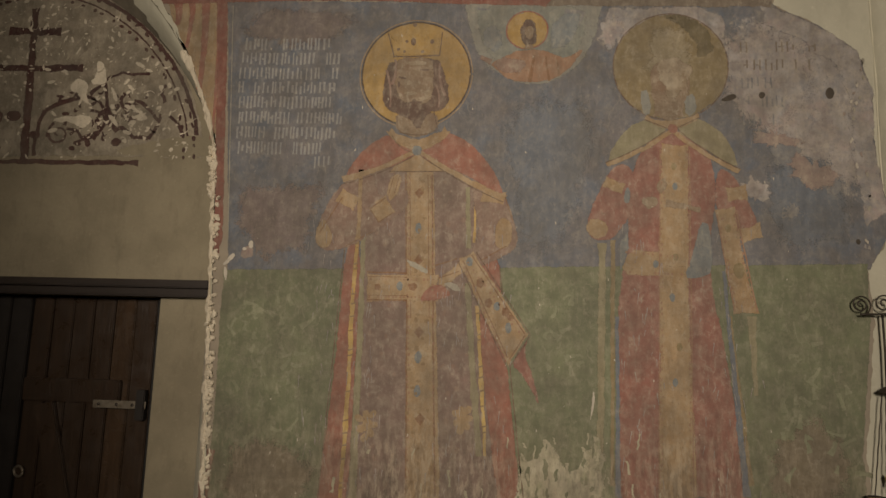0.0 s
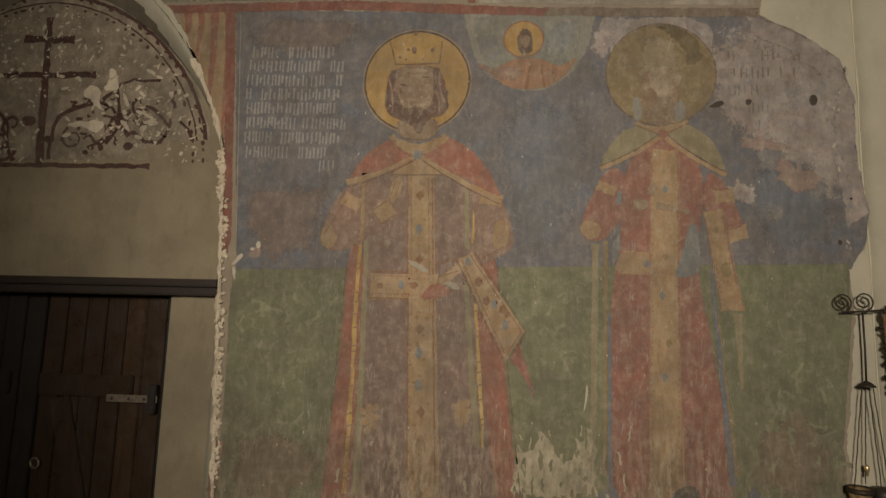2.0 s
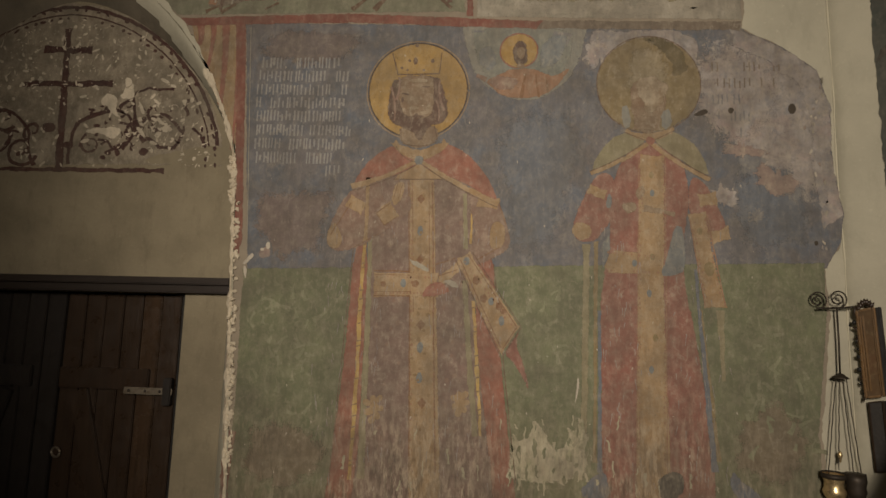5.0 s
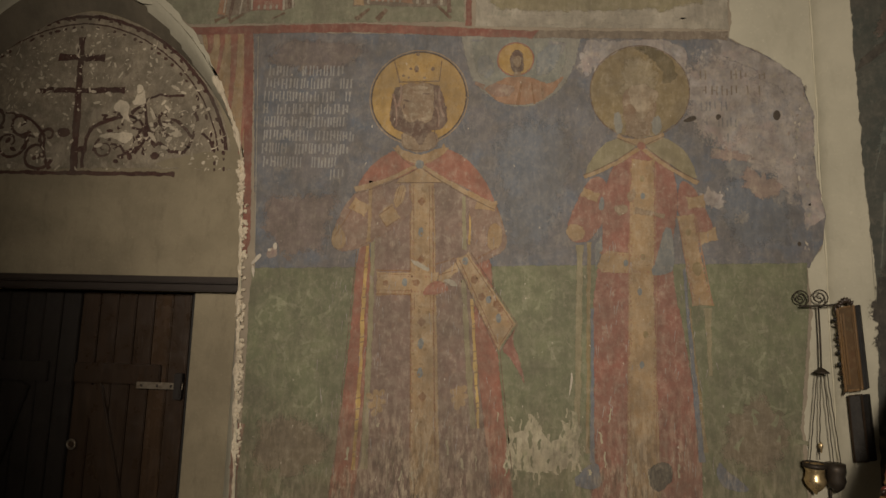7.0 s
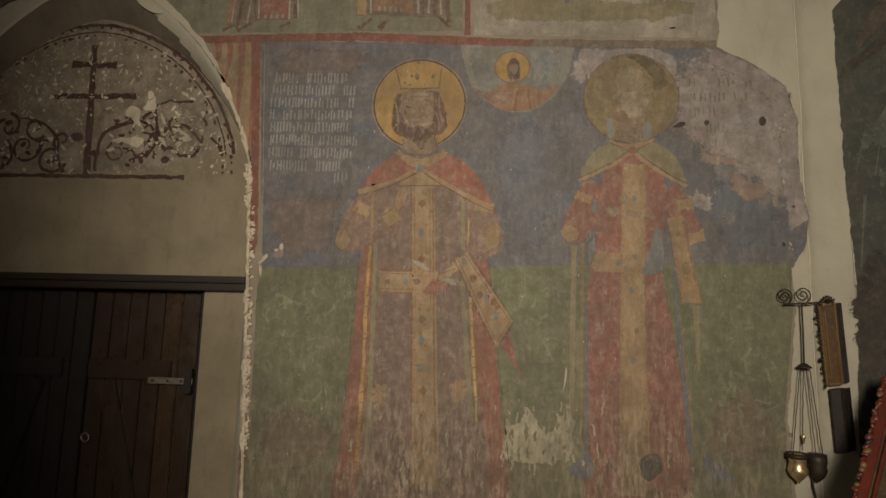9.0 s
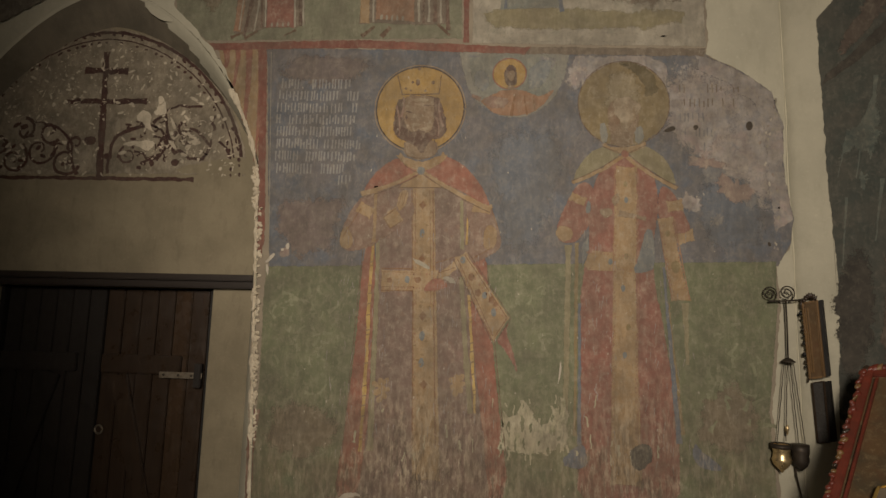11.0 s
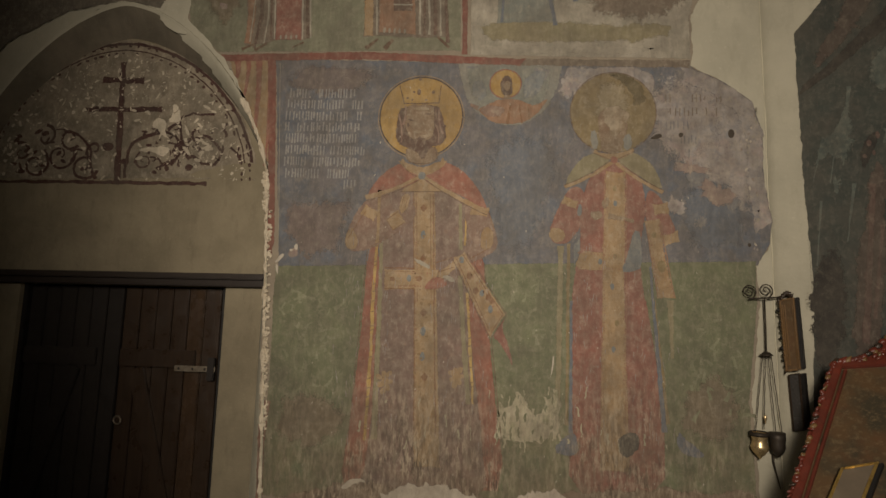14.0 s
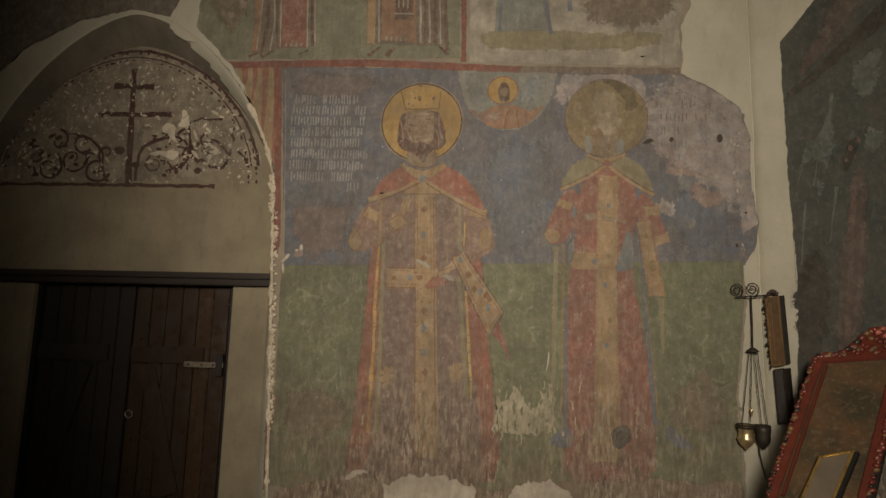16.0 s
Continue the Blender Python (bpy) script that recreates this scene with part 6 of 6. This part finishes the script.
fit(tube("rod", [b3(a), b3(((a[0] + b[0]) / 2 + 0.002, (a[1] + b[1]) / 2)), b3(b)], 0.0042, IRON, lamp))
fit(lathe("cap", [(0.004, 0.022), (0.016, 0.016), (0.030, 0.004), (0.036, -0.002), (0.030, -0.004), (0.0, -0.003)], b3((1.591, 1.507)), IRON, lamp, "dark domed cap"))
cap, bowl, dark_bowl = (1.591, 1.504), (1.526, 1.090), (1.622, 1.094)


def chain(p, q, label=""):
    """A fine chain, drawn as a cord of small swellings."""
    n = 90
    pts = [(p[0] + (q[0] - p[0]) * i / n + 0.0008 * math.sin(i * 0.35), LY, p[1] + (q[1] - p[1]) * i / n) for i in range(n + 1)]
    fit(tube("chain", pts, lambda t: 0.0016 + 0.0011 * abs(math.sin(t * 140)), IRON, lamp, label, 5))


chain((cap[0] - 0.02, cap[1]), (bowl[0] - 0.01, bowl[1] + 0.0))
chain((cap[0] - 0.005, cap[1]), (bowl[0] + 0.035, bowl[1] + 0.02))
chain((cap[0] + 0.008, cap[1]), (dark_bowl[0], dark_bowl[1] + 0.0))
chain((cap[0] + 0.025, cap[1]), (1.657, 1.055))
a = (1.570, 1.170)
fit(lathe("flame_holder", [(0.0, 0.02), (0.007, 0.012), (0.010, 0.0), (0.006, -0.012), (0.003, -0.03)], b3(a), BRASS, lamp, "small bright brass drop"))
fit(lathe("bowl", [(0.040, 0.004), (0.043, 0.0), (0.041, -0.014), (0.037, -0.034), (0.040, -0.056), (0.046, -0.068), (0.040, -0.088), (0.026, -0.106), (0.010, -0.120), (0.005, -0.130), (0.0, -0.133)], b3(bowl, -0.02), BRASS, lamp, "polished brass bowl"))
fit(lathe("bowl_rim", [(0.040, 0.004), (0.048, 0.010), (0.049, -0.012), (0.042, -0.014)], b3(bowl, -0.02), IRON, lamp))
fit(lathe("dark_bowl", [(0.0, 0.004), (0.041, 0.004), (0.042, -0.03), (0.037, -0.052), (0.040, -0.072), (0.030, -0.1), (0.012, -0.118), (0.004, -0.125), (0.0, -0.126)], b3(dark_bowl, -0.012), IRON, lamp, "blackened iron bowl"))
c = (1.612, 0.958)
fit(tube("drop", [b3((c[0], c[1] + 0.02), 0.02), b3((c[0], c[1] - 0.02), 0.02), b3((c[0] + 0.012, c[1] - 0.08), 0.02), b3((c[0] + 0.03, c[1] - 0.16), 0.02)], lambda t: 0.006 * (1 - 0.7 * t), IRON, lamp))


# ---- two small pictures hung in the corner ----
def picture(name, label, tl, tr, bl, thick, rim, face, edge_mat, square=1.0):
    """A framed panel between three corners, with four mouldings and a sunk face."""
    tl, tr, bl = Vector(tl), Vector(tr), Vector(bl)
    u = tr - tl
    wide = u.length
    u.normalize()
    v = (bl - tl)
    v -= u * v.dot(u) * square
    tall = v.length
    v.normalize()
    n = u.cross(v).normalized()
    if n.y > 0:
        n = -n
    m = Matrix((u, n, -v)).transposed().to_4x4()
    m.translation = tl
    ob = thing(name, label, "picture")
    w = rim
    box("face", (w * 0.8, 0.0, -tall + w * 0.8), (wide - w * 0.8, thick * 0.5, -w * 0.8), face, ob, bevel=0.001, m=m)
    for lo, hi in (((0, 0, -tall), (w, thick, 0)), ((wide - w, 0, -tall), (wide, thick, 0)), ((w, 0, -w), (wide - w, thick, 0)), ((w, 0, -tall), (wide - w, thick, -tall + w))):
        box("moulding", lo, hi, edge_mat, ob, bevel=0.004, m=m)
    # board overhangs on the right as a black strip for the shaded side
    box("back_board", (0.004, -0.03, -tall + 0.004), (wide + 0.016, -0.001, -0.004), BLACK, ob, bevel=0.002, m=m)
    return ob, m, wide, tall


def at(p, y):
    return (p[0], y, p[1])


def old_panel(name):
    """A dim painted panel: brown and green patches under dark varnish."""
    n = Nodes(name, 0.35)
    colour = n.mix(n.span(n.noise(5, 5), 0.42, 0.58), (0.115, 0.07, 0.035), (0.06, 0.05, 0.032))
    colour = n.mix(n.span(n.noise(8, 5, shift=4.0), 0.52, 0.66, 0, 0.45), colour, (0.13, 0.06, 0.03))
    colour = n.mix(n.span(n.noise(40, 7, rough=0.75), 0.5, 0.66, 0, 0.6), colour, (0.21, 0.15, 0.08))
    return n.finish(colour, n.noise(60, 5), 0.3, 0.002)


ICON_FACE = old_panel("dim icon panel")
GLASSY = timber("grey glazed panel", (0.085, 0.08, 0.075), (0.05, 0.048, 0.045), 0.25, (3, 3, 1))
up, m, wide, tall = picture("small_icon", "narrow gilt framed icon hung in the corner", at((1.675, 1.812), 2.535), at((1.729, 1.828), 2.485), at((1.691, 1.421), 2.535), 0.02, 0.010, ICON_FACE, GILT, 0.0)
for x in (0.20, 0.34, 0.86):
    box("gilt_slip", (wide * x - 0.004, 0.010, -tall + 0.03), (wide * x + 0.004, 0.016, -0.03), GILT, up, bevel=0.002, m=m)
for t in range(7):
    ob = lathe("crest_leaf", [(0.0, 0.022), (0.007, 0.012), (0.010, 0.0), (0.0, -0.01)], (0, 0, 0), OAK, up, sides=8)
    ob.data.transform(m @ pose(wide * (0.2 + 0.1 * t), 0.01, 0.004 + 0.02 * math.sin(math.pi * t / 6), 0, (t - 3) * 14, 0))
for t in range(16):
    ob = lathe("side_leaf", [(0.0, 0.020), (0.007, 0.010), (0.009, 0.0), (0.005, -0.010), (0.0, -0.014)], (0, 0, 0), BLACK if t % 3 else OAK, up, sides=7)
    ob.data.transform(m @ pose(-0.003 + 0.008 * math.sin(t * 2.3), 0.006, -tall * (t + 0.5 + 0.4 * math.sin(t * 5.1)) / 16, 0, 50 * math.sin(t * 1.7), 0) @ Matrix.Diagonal((1.0 + 0.6 * math.sin(t * 3.3), 1, 1.0 + 0.5 * math.cos(t * 2.1), 1)))
low, m2, _, _ = picture("small_icon", "narrow grey glazed icon hung below another", at((1.704, 1.407), 2.535), at((1.739, 1.421), 2.485), at((1.715, 1.105), 2.535), 0.016, 0.006, GLASSY, OAK, 0.0)

# ---- carved icon leaning on its stand ----
icon, m, wide, tall = picture("carved_icon", "old icon in a carved red frame leaning in the corner", (1.773, 2.22, 1.472), (2.087, 2.05, 1.518), (1.304, 1.8, 0.846), 0.03, 0.036, ICON_FACE, CARVED, 0.0)
rnd = random.Random(21)
for i in range(44):
    for s in (0, 1):
        z = -tall * (i + 0.5) / 44
        ob = lathe("carved_bud", [(0.0, 0.013), (0.007, 0.009), (0.010, 0.0), (0.007, -0.008), (0.0, -0.011)], (0, 0, 0), rnd.choice((CARVED, CARVED, CARVED, CARVED, OAK, CARVED, CARVED, GILT)), icon, sides=9)
        ob.data.transform(m @ pose((-0.004 if s == 0 else wide + 0.004) + rnd.uniform(-0.004, 0.004), 0.028, z + rnd.uniform(-0.006, 0.006), rnd.uniform(-50, 50), rnd.uniform(-60, 60), 0) @ Matrix.Diagonal((rnd.uniform(0.6, 1.9), rnd.uniform(0.7, 1.4), rnd.uniform(0.5, 1.6), 1)))
for i in range(24):
    t = (i + 0.5) / 24
    rise = 0.03 + 0.17 * math.exp(-((t - 0.60) / 0.2) ** 2)
    ob = lathe("crest_bud", [(0.0, 0.024), (0.014, 0.014), (0.019, 0.0), (0.012, -0.014), (0.0, -0.02)], (0, 0, 0), rnd.choice((CARVED, CARVED, CARVED, CARVED, OAK, CARVED, CARVED, GILT)), icon, sides=9)
    ob.data.transform(m @ pose(wide * t, 0.02, rise - 0.02, rnd.uniform(-30, 30), rnd.uniform(-60, 60), 0) @ Matrix.Diagonal((rnd.uniform(0.6, 1.3), 1, rnd.uniform(0.6, 1.3), 1)))
for i in range(26):
    t, f = rnd.uniform(0.25, 0.95), rnd.uniform(0.05, 0.9)
    ob = lathe("crest_leaf", [(0.0, 0.02), (0.009, 0.010), (0.012, 0.0), (0.008, -0.012), (0.0, -0.016)], (0, 0, 0), rnd.choice((CARVED, CARVED, GILT)), icon, sides=8)
    ob.data.transform(m @ pose(wide * t, 0.022, f * 0.15 * math.exp(-((t - 0.60) / 0.2) ** 2), 0, rnd.uniform(-90, 90), 0))
ROSETTE = timber("pink painted rosette", (0.55, 0.17, 0.12), (0.42, 0.12, 0.09), 0.5)
for dx, dz in ((0.0, 0.0), (0.035, -0.03), (0.015, 0.022)):
    ob = lathe("rosette", [(0.0, 0.016), (0.012, 0.010), (0.016, 0.0), (0.010, -0.010), (0.0, -0.012)], (0, 0, 0), ROSETTE, icon, "pale pink painted rosette", sides=10)
    ob.data.transform(m @ pose(wide * 0.66 + dx, 0.03, 0.15 + dz, 90, 0, 0))
outline = [(wide * t, 0.012 + 0.16 * math.exp(-((t - 0.60) / 0.2) ** 2) + 0.008 * math.sin(t * 40)) for t in [i / 40 for i in range(41)]] + [(wide, -0.02), (0, -0.02)]
crest = slab("crest", outline, 0.0, 0.02, CARVED, icon, "carved red crest")
crest.data.transform(m)
ob = box("inner_rim", (0.05, 0.006, -tall + 0.05), (0.062, 0.034, -0.05), CARVED, icon, bevel=0.003, m=m)
PAPER = plaster("dim print", (0.16, 0.125, 0.085), (0.105, 0.085, 0.06))
YELLOW = metal("yellow gilt", (0.42, 0.29, 0.09), 0.35, (0.2, 0.12, 0.03), 0.6)
small, m3, w3, t3 = picture("small_framed_print", "small print in a thin yellow gilt frame propped against an icon", (1.546, 1.813, 1.071), (1.674, 1.77, 1.112), (1.34, 1.669, 0.83), 0.012, 0.014, PAPER, YELLOW, 0.0)
stand = thing("icon_stand", "black wooden stand under the leaning icon", "stand", (1.8, 2.0, 0))
for x, y in ((1.36, 1.84), (1.98, 1.70), (1.72, 2.14), (2.0, 2.02)):
    ob = box("leg", (x - 0.025, y - 0.025, 0.0), (x + 0.025, y + 0.025, 0.74), BLACK, stand)
    ob.matrix_parent_inverse = Matrix.Translation(stand.location).inverted()
ob = box("top", (1.30, 1.62, 0.70), (2.05, 2.16, 0.74), BLACK, stand)
ob.matrix_parent_inverse = Matrix.Translation(stand.location).inverted()
